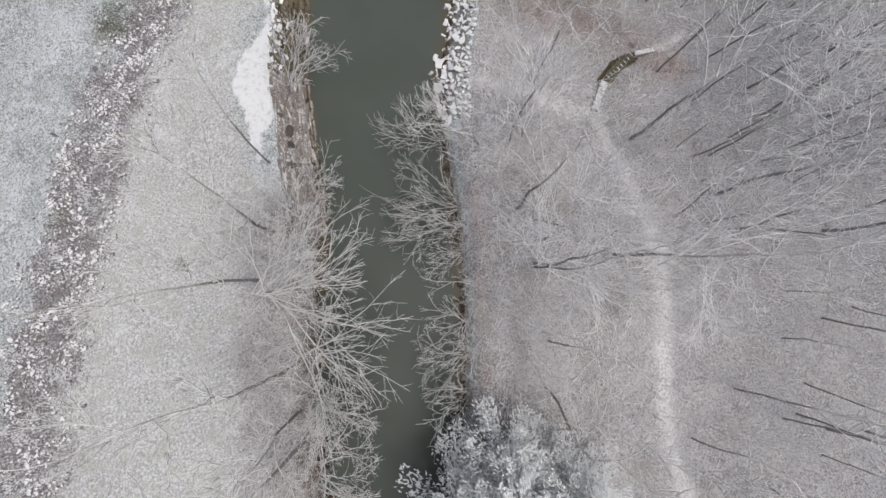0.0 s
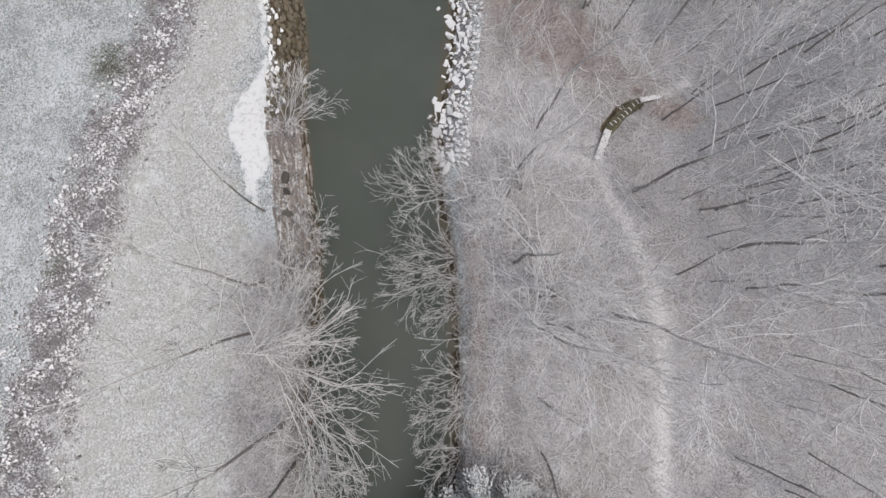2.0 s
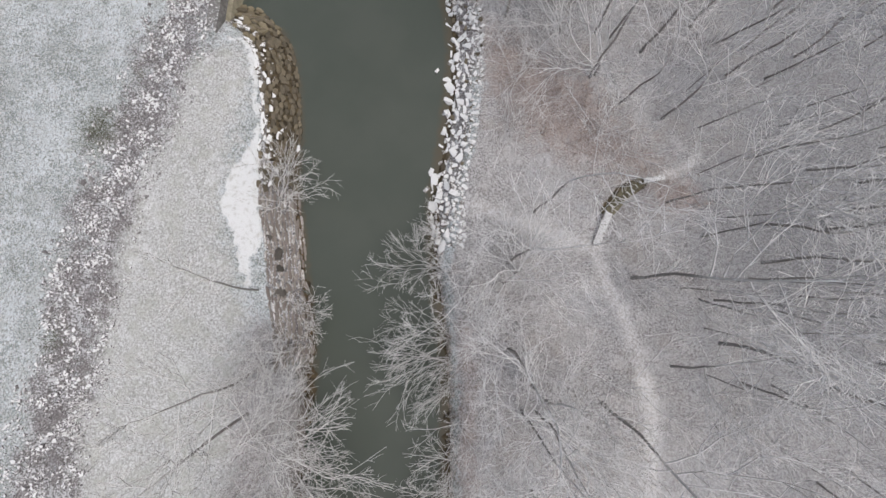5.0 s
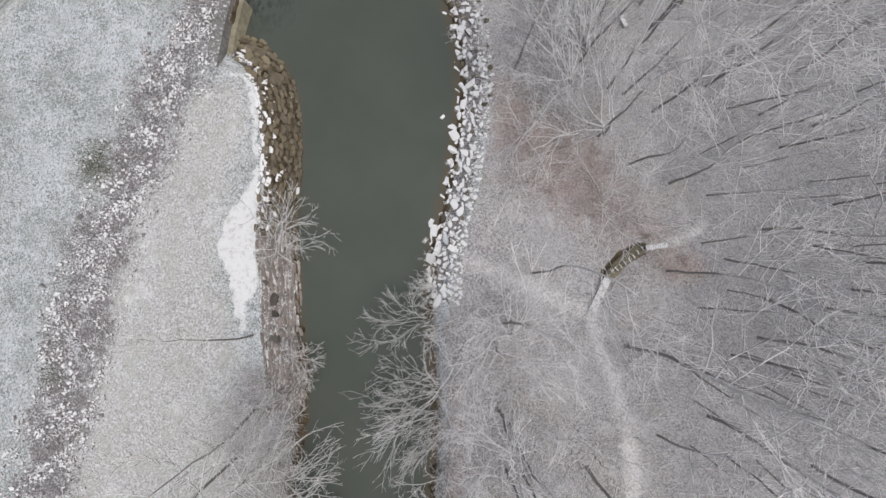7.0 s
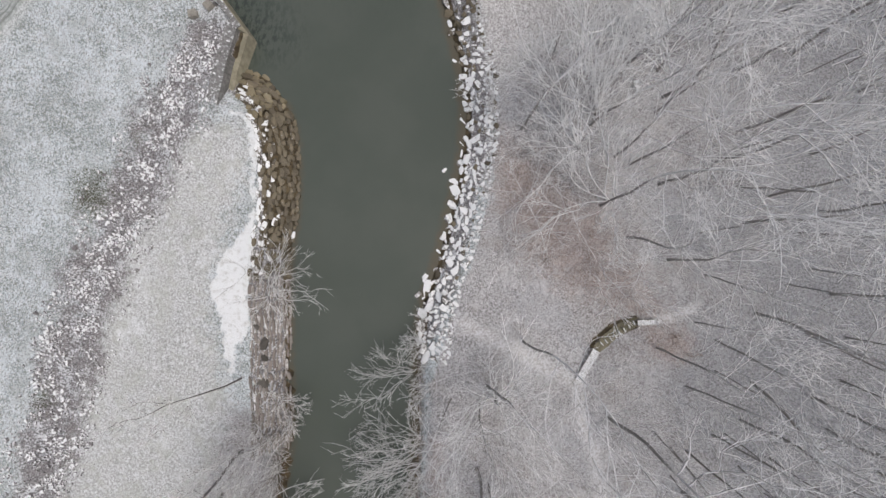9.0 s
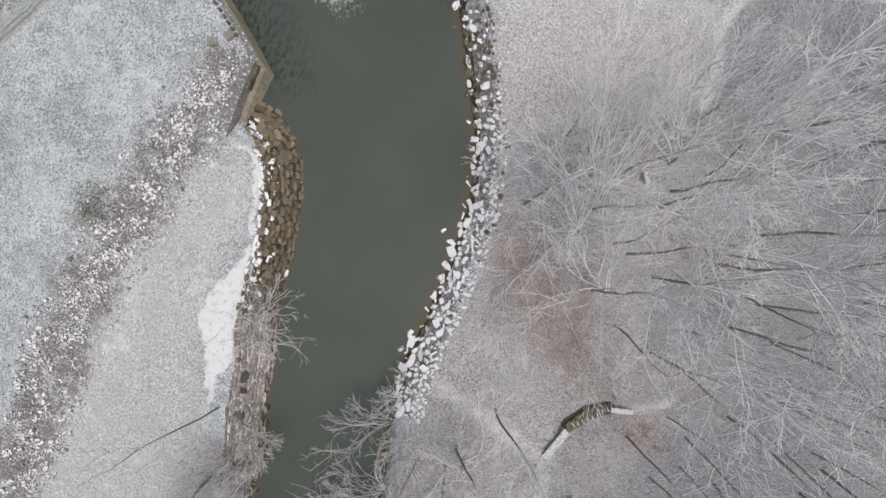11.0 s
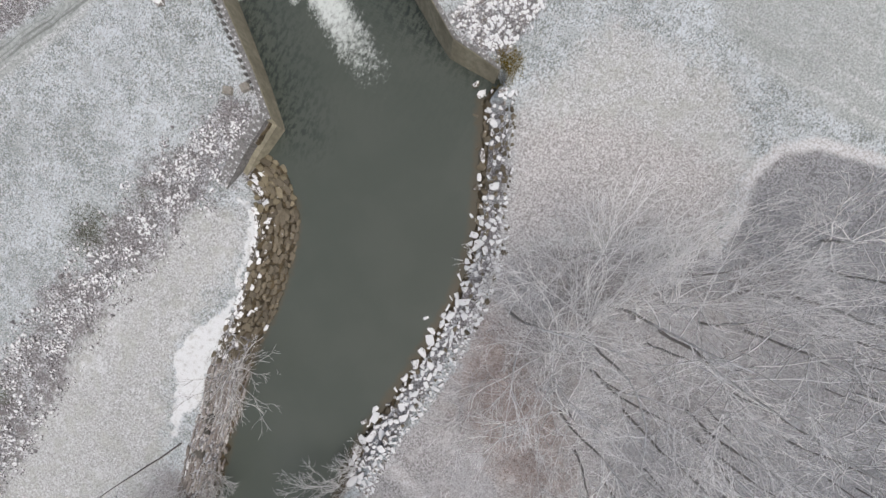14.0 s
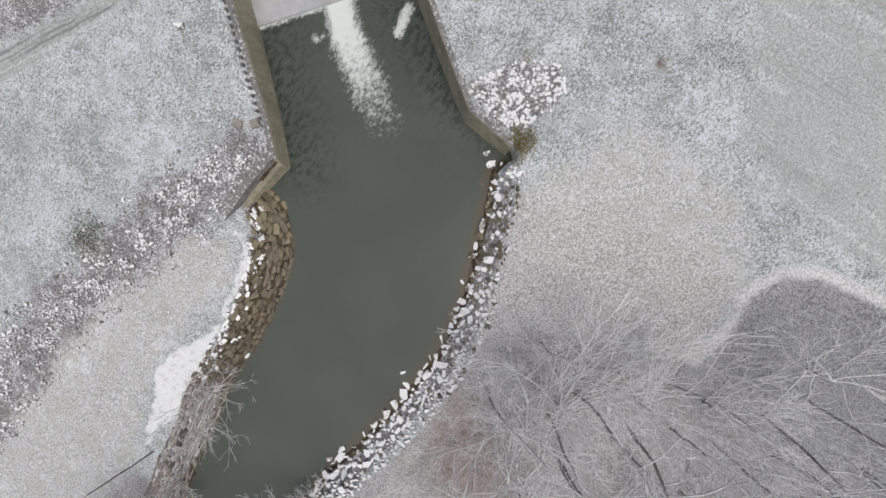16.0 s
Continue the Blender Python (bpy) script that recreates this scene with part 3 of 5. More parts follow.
def wall_strip(name, line, tops, thickness, batter, side, material, label, skip=0):
    """A concrete wall along a line: its foot under water, its top at the given heights, its face leaning back by batter; side +1 puts the body to the left of the line."""
    pts = [Vector((x, y)) for x, y in line]
    normals = []
    for i in range(len(pts)):
        a, b = pts[max(i - 1, 0)], pts[min(i + 1, len(pts) - 1)]
        t = (b - a).normalized()
        normals.append(Vector((-t.y, t.x)) * side)
    verts, faces = [], []
    for p, n, top in zip(pts, normals, tops):
        q, r = p + n * batter, p + n * (batter + thickness)
        verts += [(p.x, p.y, -3.4), (q.x, q.y, top), (r.x, r.y, top), (r.x, r.y, -3.4)]
    for i in range(len(pts) - 1):
        a, b = 4 * i, 4 * i + 4
        for k in range(4):
            faces.append((a + k, a + (k + 1) % 4, b + (k + 1) % 4, b + k))
    faces += [(3, 2, 1, 0), tuple(4 * (len(pts) - 1) + k for k in range(4))]
    ob = new(name, mesh_from(name, verts, faces, material))
    bm = bmesh.new()
    bm.from_mesh(ob.data)
    bmesh.ops.recalc_face_normals(bm, faces=bm.faces)
    bm.to_mesh(ob.data)
    bm.free()
    cop = []
    cf = []
    for p, n, top in list(zip(pts, normals, tops))[skip:]:
        q, r = p + n * (batter + 0.1), p + n * (batter + thickness + 0.08)
        cop += [(q.x, q.y, top - 0.02), (q.x, q.y, top + 0.14), (r.x, r.y, top + 0.14), (r.x, r.y, top - 0.02)]
    for i in range(len(pts) - 1 - skip):
        a, b = 4 * i, 4 * i + 4
        for k in range(4):
            cf.append((a + k, a + (k + 1) % 4, b + (k + 1) % 4, b + k))
    cf += [(3, 2, 1, 0), tuple(4 * (len(pts) - 1 - skip) + k for k in range(4))]
    part_of("coping", mesh_from("coping", cop, cf, COPING), ob, "weathered grey coping with some snow")
    return tagged(ob, label, "wall", kind="structure")


wall_strip("wall_west", [(-33.7, 56.6), (-33.25, 62.2), (-32.3, 67.4), (-32.75, 68.0)] + LEFT_WALL[1:4] + [(-56.5, 89.1), (-66, 97.2)], [-0.75, -0.55, -0.25, 0.6, 1.1, 1.7, 2.3, 3.0, 3.5], 0.8, 0.12, 1, CONCRETE, "tan stained concrete spillway wall beside the stream", 3)
wall_strip("wall_east", RIGHT_WALL, [3.2, 2.6, 2.2, 1.7, 1.2, 0.9, 0.3], 0.6, 0.95, 1, CONCRETE, "brownish concrete spillway wall on the meadow side")

ledge_v = []
for x, y, z in ((-34.6, 56.2, 0.6), (-34.2, 62.2, 0.66), (-33.35, 68.0, 0.74)):
    ledge_v += [(x, y, z), (x - 1.7, y + 0.5, z + 0.04), (x - 1.7, y + 0.5, z - 3.2), (x, y, z - 3.2)]
ledge_f = [(0, 1, 2, 3), (11, 10, 9, 8)] + [(4 * i + k, 4 * i + 4 + k, 4 * i + 4 + (k + 1) % 4, 4 * i + (k + 1) % 4) for i in range(2) for k in range(4)]
ledge = new("wall_ledge", mesh_from("wall_ledge", ledge_v, ledge_f, COPING))
tagged(ledge, "grey weathered concrete ledge behind the wing wall, dusted with snow", "ledge", kind="structure")
apron = new("spillway_apron", mesh_from("spillway_apron", [(-47.4, 80.6, -1.75), (-33.2, 97.4, -1.75), (-52, 116, -0.9), (-68, 98, -0.9), (-47.2, 80.5, -3.4), (-33.0, 97.3, -3.4), (-52, 116, -3.4), (-68, 98, -3.4)],
            [(0, 1, 2, 3), (0, 4, 5, 1), (1, 5, 6, 2), (2, 6, 7, 3), (3, 7, 4, 0), (4, 7, 6, 5)], APRON))
tagged(apron, "smooth pale grey concrete spillway apron with a thin sheet of water", "spillway", kind="structure")

# rail along the west wall
fence = tagged(new("guard_rail"), "low dull steel rail with many short posts behind the concrete wall", "railing")
f0, f1 = Vector((-37.0, 70.3)), Vector((-61.0, 91.4))
run = f1 - f0
steps = int(run.length / 0.95)
post_me = None
for i in range(steps + 1):
    p = f0 + run * (i / steps)
    z = float(ground_height(p.x, p.y))
    if post_me is None:
        bm = box_bm(0.42, 0.24, 0.6, (0, 0, 0.27), math.degrees(math.atan2(run.y, run.x)) + 90, 0.02)
        post_me = part("post", bm, STEEL, fence)
        post_me.location = (p.x, p.y, z)
    else:
        o = new("post", post_me.data)
        o.parent, o.location = fence, (p.x, p.y, z)
# ---- bare trees ----


class Wood:
    """Collects tapering tubes into one mesh."""

    def __init__(self):
        self.v, self.f = [], []

    def tube(self, pts, radii, sides):
        base = len(self.v)
        ring = [(math.cos(2 * math.pi * k / sides), math.sin(2 * math.pi * k / sides)) for k in range(sides)]
        for i, (p, r) in enumerate(zip(pts, radii)):
            t = (pts[min(i + 1, len(pts) - 1)] - pts[max(i - 1, 0)]).normalized()
            u = t.orthogonal().normalized()
            w = t.cross(u)
            self.v += [tuple(p + r * (c * u + s * w)) for c, s in ring]
        for i in range(len(pts) - 1):
            for k in range(sides):
                a, b = base + i * sides + k, base + i * sides + (k + 1) % sides
                self.f.append((a, b, b + sides, a + sides))
        self.f.append(tuple(base + (len(pts) - 1) * sides + k for k in range(sides)))

    def mesh(self, name, material, smooth=True):
        return mesh_from(name, self.v, self.f, material, smooth)


def bent(rng, p, d, length, n, wander, lift):
    """A wandering line of n pieces from p."""
    pts, d = [p.copy()], d.normalized()
    for _ in range(n):
        d = (d + Vector((rng.gauss(0, wander), rng.gauss(0, wander), rng.gauss(0, wander) + lift))).normalized()
        pts.append(pts[-1] + d * (length / n))
    return pts


def along(pts, k):
    s = k * (len(pts) - 1)
    i = min(int(s), len(pts) - 2)
    return pts[i].lerp(pts[i + 1], s - i), (pts[i + 1] - pts[i]).normalized()


def aside(rng, d, angle):
    """A direction that leaves d by the angle, to a random side."""
    u = d.orthogonal().normalized()
    u.rotate(Matrix.Rotation(rng.uniform(0, 2 * math.pi), 3, d))
    return (d * math.cos(angle) + u * math.sin(angle)).normalized()


def branch(rng, wood, p, d, length, r, level, counts, lift=0.05, spread=0.75):
    n = max(2, 5 - level)
    pts = bent(rng, p, d, length, n, 0.16, lift)
    tip = max(0.013, r * 0.3)
    wood.tube(pts, [r + (tip - r) * i / n for i in range(n + 1)], 4 if level < 2 else 3)
    if level <= len(counts):
        for i in range(counts[level - 1]):
            k = rng.uniform(0.25, 0.97)
            q, t = along(pts, k)
            branch(rng, wood, q, aside(rng, t, rng.uniform(0.4, 0.95) * spread / 0.75), length * rng.uniform(0.34, 0.6) * (1.15 - 0.5 * k), max(0.019, r * 0.58 * (1.1 - 0.4 * k)), level + 1, counts, lift * 0.7, spread)


def bush(seed, stems, height, spread, counts, twig, name="shrub", side=None, r0=0.03):
    """A many-stemmed leafless shrub; each stem with its twigs is a part."""
    rng = random.Random(seed)
    root = new(name)
    for i in range(stems):
        wood = Wood()
        a = rng.uniform(0, 2 * math.pi) if side is None else rng.gauss(side, 0.8)
        p = Vector((rng.gauss(0, 0.2), rng.gauss(0, 0.2), -0.2))
        d = Vector((math.cos(a) * spread, math.sin(a) * spread, 1))
        pts = bent(rng, p, d, height * rng.uniform(0.7, 1.1), 6, 0.13, -0.02)
        wood.tube(pts, [max(0.016, r0 * (1 - 0.13 * k)) for k in range(7)], 4)
        for _ in range(counts[0]):
            q, t = along(pts, rng.uniform(0.25, 1.0))
            branch(rng, wood, q, aside(rng, t, rng.uniform(0.3, 0.8)), height * rng.uniform(0.25, 0.5), max(0.022, r0 * 0.55), 2, (0,) + tuple(counts[1:]), 0.0)
        part_of("stem", wood.mesh("stem", twig), root)
    return root


def fork(rng, wood, p, d, length, r, depth, lift=0.04, spread=0.55, twigs=2):
    """A bough that forks again and again, with short twigs along each piece."""
    n = 3 if length > 1.1 else 2
    pts = bent(rng, p, d, length, n, 0.12, lift)
    tip = max(0.018, r * 0.8)
    wood.tube(pts, [r + (tip - r) * i / n for i in range(n + 1)], 4 if r > 0.06 else 3)
    for _ in range(twigs):
        q, t = along(pts, rng.uniform(0.2, 0.95))
        ends = bent(rng, q, aside(rng, t, rng.uniform(0.5, 0.95)), length * rng.uniform(0.4, 0.85), 2, 0.14, lift)
        wood.tube(ends, [max(0.02, r * 0.45), 0.018, 0.012], 3)
    if depth > 0:
        t = (pts[-1] - pts[-2]).normalized()
        for i in range(2 if rng.random() < 0.7 else 3):
            turn = spread * (rng.uniform(0.2, 0.6) if i == 0 else rng.uniform(0.7, 1.35))
            fork(rng, wood, pts[-1], aside(rng, t, turn), length * rng.uniform(0.66, 0.92), max(0.022, r * (0.82 if i == 0 else 0.68)), depth - 1, lift, spread, twigs)


def forked_tree(seed, height, trunk_r, limbs, crown_from, reach, depth, bark, twig, lean=(0, 0), up=0.9, side=None, fan=0.9, split=False, crook=0.085, twigs=1, spread=0.5):
    """A leafless tree whose limbs fork to fine ends; split makes each limb a part of its own."""
    rng = random.Random(seed)
    top = bent(rng, Vector((0, 0, -0.4)), Vector((lean[0], lean[1], 1)), height, 9, crook, 0.06)
    n = len(top) - 1
    radii = [trunk_r * (1.3 if i == 0 else 1.0) * (1 - 0.8 * (i / n) ** 1.2) + 0.012 for i in range(n + 1)]
    root = new("tree")
    trunk = Wood()
    trunk.tube(top[:6], radii[:6], 7)
    part_of("trunk", trunk.mesh("trunk", bark), root)
    crown = Wood()
    crown.tube(top[5:], radii[5:], 6)
    if split:
        part_of("bough", crown.mesh("bough", twig), root)
    for i in range(limbs + 1):
        k = 0.999 if i == limbs else crown_from + (0.96 - crown_from) * (i + rng.random()) / limbs
        q, t = along(top, k)
        a = rng.uniform(0, 2 * math.pi) if side is None else rng.gauss(side, fan)
        out = t if i == limbs else Vector((math.cos(a), math.sin(a), up * rng.uniform(0.5, 1.4)))
        r = float(np.interp(k * n, range(n + 1), radii)) * (0.9 if i == limbs else 0.58)
        if split:
            crown = Wood()
        fork(rng, crown, q, out, reach * rng.uniform(0.6, 1.1) * (1.2 - 0.45 * k) / (0.9 + 0.62 * depth), min(0.1, max(0.045, r)), depth, 0.03, spread, twigs)
        if split:
            part_of("bough", crown.mesh("bough", twig), root)
    if not split:
        part_of("crown", crown.mesh("crown", twig), root, "bare frosted branches and twigs")
    return root


def spray(seed, stems, reach, depth, twig, side, fan=0.6, rise=0.45, r0=0.06, twigs=1):
    """A many-stemmed shrub or leaning tree that fans out from one foot; each stem is a part."""
    rng = random.Random(seed)
    root = new("shrub")
    for i in range(stems):
        wood = Wood()
        a = side + fan * (2.0 * (i + rng.random()) / stems - 1.0) * 1.5
        p = Vector((rng.gauss(0, 0.25), rng.gauss(0, 0.25), -0.3))
        far = 1.0 - 0.35 * abs(a - side) / (1.5 * fan)
        fork(rng, wood, p, Vector((math.cos(a), math.sin(a), rise * rng.uniform(0.4, 2.0))), reach * far * rng.uniform(0.6, 1.1) / (0.9 + 0.62 * depth) * (1.35 if depth < 4 else 1.2), r0 * rng.uniform(0.7, 1.15), depth, 0.02, 0.5, twigs)
        part_of("stem", wood.mesh("stem", twig), root)
    return root


def settle(ob, x, y, turn=0.0, size=1.0, tilt=(0.0, 0.0)):
    """Place a thing on the ground."""
    ob.matrix_basis = spot(x, y, turn, size, tilt)
    return ob


def spot(x, y, turn=0.0, size=1.0, tilt=(0.0, 0.0)):
    z = float(ground_height(x, y))
    return pose(x, y, z, tilt[0], tilt[1], turn) @ Matrix.Diagonal((size, size, size, 1))


TREE_LABEL = "tall leafless woodland tree with dark trunk and frosted twigs"
kinds = [
    tagged(forked_tree(11, 15.0, 0.165, 5, 0.42, 12.0, 3, WOOD_BARK, TWIGS, (0.03, 0.05), up=0.5, spread=0.65, crook=0.11), TREE_LABEL, "tree", "bare woodland trees"),
    tagged(forked_tree(12, 17.0, 0.145, 5, 0.5, 11.0, 3, WOOD_BARK, TWIGS, (0.08, 0.0), up=0.5, spread=0.65, crook=0.11), TREE_LABEL, "tree", "bare woodland trees"),
    tagged(forked_tree(13, 13.0, 0.12, 5, 0.42, 10.0, 3, WOOD_BARK, TWIGS, (-0.04, 0.04), up=0.5, spread=0.65, crook=0.11), TREE_LABEL, "tree", "bare woodland trees"),
    tagged(forked_tree(14, 18.0, 0.2, 6, 0.45, 13.5, 4, WOOD_BARK, TWIGS, (0.0, 0.09), up=0.5, spread=0.65, crook=0.11), TREE_LABEL, "tree", "bare woodland trees"),
    tagged(forked_tree(15, 11.0, 0.105, 5, 0.36, 9.0, 3, WOOD_BARK, TWIGS, (0.06, -0.06), up=0.5, spread=0.65, crook=0.11), TREE_LABEL, "tree", "bare woodland trees"),
    tagged(forked_tree(16, 16.0, 0.13, 5, 0.5, 10.5, 3, WOOD_BARK, TWIGS, (-0.07, 0.05), up=0.5, spread=0.65, crook=0.11), TREE_LABEL, "tree", "bare woodland trees"),
]
# trunks whose feet can be made out, then the close stand further in
FEET = [(10.1, 22.9, 0), (13.8, 30.2, 1), (10.5, 10.9, 3), (12.5, 9.2, 1), (13.9, 6.3, 0), (14.5, 3.0, 3), (14.0, -7.1, 2), (13.5, -13.1, 1), (5.5, 20.2, 2),
        (46.1, 29.7, 1), (45.3, 24.2, 3), (41.7, 8.0, 1), (19.5, 66.2, 3), (24.8, 57.0, 1), (27.0, 64.7, 0), (21.7, 50.6, 1), (36.7, 59.1, 3), (29.3, 54.9, 0),
        (26.3, 74.6, 2), (18.5, 61.6, 1), (27.7, 67.1, 3), (31.9, 70.6, 1), (39.8, 79.2, 0), (26.0, 46.8, 1), (9.5, 20.2, 4), (22.7, 57.8, 0), (12.6, 2.7, 5),
        (39.2, 12.9, 3), (32.8, 9.6, 0), (41.3, 51.3, 1)]
rng = random.Random(5)
placed = [(x, y) for x, y, _ in FEET]
used = set()


def put_tree(k, x, y):
    m = spot(x, y, rng.uniform(0, 360), rng.uniform(0.86, 1.1) * (0.72 if y < 4 and x > 18 else 1.0), (rng.gauss(0, 4.5), rng.gauss(0, 4.5)))
    if k not in used:
        used.add(k)
        kinds[k].matrix_basis = m
    else:
        copy_thing(kinds[k], m)


for x, y, k in FEET:
    put_tree(k, x, y)
tries = 0
while len(placed) < 112 and tries < 9000:
    tries += 1
    x, y = rng.uniform(7, 76), rng.uniform(-42, 98)
    gap = (4.0 if x > 36 else 6.5 if x > 24 else 8.5) * (1.35 if y < 2 else 1.0)
    if not inside(x, y, FOREST) or float(signed(x, y, FOREST)) < 1.5:
        continue
    if float(polyline_distance(x, y, PATH_LINE)[0]) < 2.0 or float(polyline_distance(x, y, [(22, 26), (24.4, 31), (29, 35.4), (36, 37)])[0]) < 3.5:
        continue
    if float(signed(x, y, THICK)) > -0.5 and x < 26 or (y > 76 and x < 34) or (x < 24 and 27 < y < 48):
        continue
    if min(math.hypot(x - a, y - b) for a, b in placed) < gap:
        continue
    placed.append((x, y))
    put_tree(rng.choice((0, 1, 1, 2, 3, 4, 5, 5) if x > 30 else (0, 2, 4, 5, 3)), x, y)
for k in range(6):
    if k not in used:
        put_tree(k, 60 + k, -20 - 4 * k)

# slender young trees deep in the wood
young = tagged(forked_tree(21, 12.0, 0.085, 6, 0.5, 4.6, 2, WOOD_BARK, TWIGS, up=1.3, crook=0.1), "slender young leafless tree in the close woodland", "tree", "young woodland trees")
spread = 0
while spread < 55:
    x, y = rng.uniform(33, 74), rng.uniform(-40, 92)
    if float(signed(x, y, FOREST)) < 2 or min(math.hypot(x - a, y - b) for a, b in placed) < 1.6:
        continue
    placed.append((x, y))
    m = spot(x, y, rng.uniform(0, 360), rng.uniform(0.75, 1.25), (rng.gauss(0, 6), rng.gauss(0, 6)))
    if spread == 0:
        young.matrix_basis = m
    else:
        copy_thing(young, m)
    spread += 1

# trees of the west bank, one by one
settle(tagged(forked_tree(31, 16.0, 0.13, 6, 0.5, 5.0, 3, BARK, PALE_BARK, (0.0, 0.06), split=True), "slender leafless tree with dark trunk at the meadow's edge", "tree"), -25.0, 17.7, 40)
settle(tagged(forked_tree(32, 18.5, 0.21, 7, 0.32, 9.0, 4, BARK, PALE_BARK, (-0.06, 0.03), 0.7, split=True, crook=0.09), "leafless tree with crooked dark limbs on the bank", "tree"), -23.1, 7.4, 0)
settle(tagged(forked_tree(33, 18.0, 0.2, 8, 0.42, 6.5, 3, BARK, PALE_BARK, (0.0, 0.05), split=True, crook=0.04), "tall dark leafless tree standing in the brush", "tree"), -24.9, 0.8, 10)
settle(tagged(forked_tree(34, 5.0, 0.24, 15, 0.1, 18.5, 4, PALE_BARK, PALE_BARK, (0.3, 0.0), 0.4, 0.2, 0.75, True, spread=0.4), "large pale tree whose frosted boughs fan out over the stream", "tree"), -23.0, -1.2, 0)
settle(tagged(forked_tree(35, 4.0, 0.17, 8, 0.15, 11.0, 3, PALE_BARK, PALE_BARK, (0.35, 0.0), 0.3, 0.1, 0.6, True, spread=0.45), "pale leaning tree reaching far across the stream", "tree"), -17.2, -8.2, 0)
settle(tagged(forked_tree(36, 4.5, 0.16, 9, 0.15, 10.0, 4, BARK, PALE_BARK, (0.3, 0.0), 0.4, 0.0, 0.8, True, spread=0.45), "frosted bankside tree with many fine boughs", "tree"), -16.6, -15.6, 0)
settle(tagged(forked_tree(41, 5.0, 0.18, 9, 0.15, 12.0, 4, BARK, PALE_BARK, (0.3, 0.0), 0.4, 0.1, 0.8, True, spread=0.45), "frosted bankside tree with many fine boughs", "tree"), -15.6, -22.4, 0)
settle(tagged(forked_tree(37, 18.0, 0.22, 9, 0.42, 7.5, 3, BARK, PALE_BARK, (-0.08, -0.04), split=True), "dark-trunked leafless tree beside the stream", "tree"), -19.8, -10.6, 0)
settle(tagged(forked_tree(38, 17.0, 0.2, 8, 0.42, 7.0, 3, BARK, PALE_BARK, split=True), "dark-trunked leafless tree beside the stream", "tree"), -18.3, -15.8, 160)
settle(tagged(forked_tree(39, 16.0, 0.24, 9, 0.4, 7.0, 3, BARK, PALE_BARK, split=True), "dark-trunked leafless tree beside the stream", "tree"), -17.8, -19.6, 220)
settle(tagged(forked_tree(40, 9.0, 0.12, 8, 0.3, 7.5, 4, PALE_BARK, PALE_BARK, split=True), "small pale leafless tree at the bank top", "tree"), -19.6, 9.5, 20)

# shrubs that hang over the water
OVER = "pale frosted shrub leaning from the bank over the water"
settle(tagged(spray(51, 11, 9.0, 3, PALE_BARK, 0.5, 0.9, 0.6, 0.06), "wide pale leafless shrub on the stone bank", "shrub"), -23.6, 31.0, 0)
for i, (x, y, n, reach, aim, fan) in enumerate(((-0.2, 22.0, 7, 8.2, 3.1, 0.5), (0.6, 26.6, 4, 4.2, 2.9, 0.5), (2.4, 11.8, 9, 8.8, 3.0, 0.5), (2.6, 8.6, 9, 9.0, 3.3, 0.5), (2.8, 5.0, 5, 7.0, 3.6, 0.4), (3.4, -5.0, 6, 6.0, 2.9, 0.5), (3.2, -9.4, 7, 6.0, 3.2, 0.5), (3.6, -14.0, 5, 4.8, 3.2, 0.5))):
    settle(tagged(spray(152 + i, n, reach, 3, PALE_BARK, aim, fan, 0.5, 0.055), OVER, "shrub", "shrubs over the water"), x, y, 0)
settle(tagged(spray(57, 9, 4.6, 3, TWIGS, 2.9, 1.4, 0.8, 0.035), "small frosted shrub on the riprap edge", "shrub"), 4.6, 62.6, 0)
settle(tagged(spray(58, 10, 5.5, 3, PALE_BARK, 0.3, 0.8, 0.5, 0.04), "thin frosted shrub by the water", "shrub"), -19.4, 14.6, 0)
# pale spreading trees along the wood's western and northern edge
EDGE = "pale spreading tree leaning out from the wood's edge"
for i, (x, y, h, side, reach, fan, up) in enumerate(((19.0, 63.2, 3.0, 2.2, 22.0, 0.75, 0.22), (17.5, 58.0, 3.0, 2.9, 15.0, 0.7, 0.25), (22.5, 51.0, 4.0, 2.9, 15.0, 0.8, 0.3), (26.5, 70.5, 4.0, 2.0, 14.0, 0.8, 0.3), (33.0, 76.0, 4.5, 1.8, 12.0, 0.9, 0.4), (39.5, 87.0, 4.5, 2.4, 15.0, 1.6, 0.4), (11.5, 21.5, 5.0, 1.6, 12.0, 1.2, 0.5), (12.5, 3.0, 5.0, 0.5, 12.0, 1.2, 0.5))):
    settle(tagged(forked_tree(80 + i, h, 0.22, 13 if i == 0 else 8, 0.08, reach, 4, WOOD_BARK, RIME, (0.1 * math.cos(side), 0.1 * math.sin(side)), up, side, fan, True, spread=0.42), EDGE, "tree", "pale trees at the wood's edge"), x, y, 0)

# low scrub hiding the water's edge
scrub = [tagged(spray(100 + i, 6, 4.2, 2, PALE_BARK, 0.0, 0.7, 0.6, 0.04), "low frosted scrub leaning over the water's edge", "shrub", "scrub along the banks") for i in range(2)]
srng = random.Random(77)
edge_spots = [(x, y, 0) for y in range(-32, 15, 4) for x in (float(np.interp(y, [-60, -35, -27, -14.7, 0.6, 13.3], [-9, -13.0, -14.6, -16.4, -17.0, -17.6])),)]
edge_spots += [(x, y, 180) for y in range(-24, 31, 3) if not 13 < y < 20 for x in (float(np.interp(y, [-24, -17.5, -3, 12, 24.5, 33], [1.4, 2.3, 2.6, 1.5, -0.4, -0.8])),)]
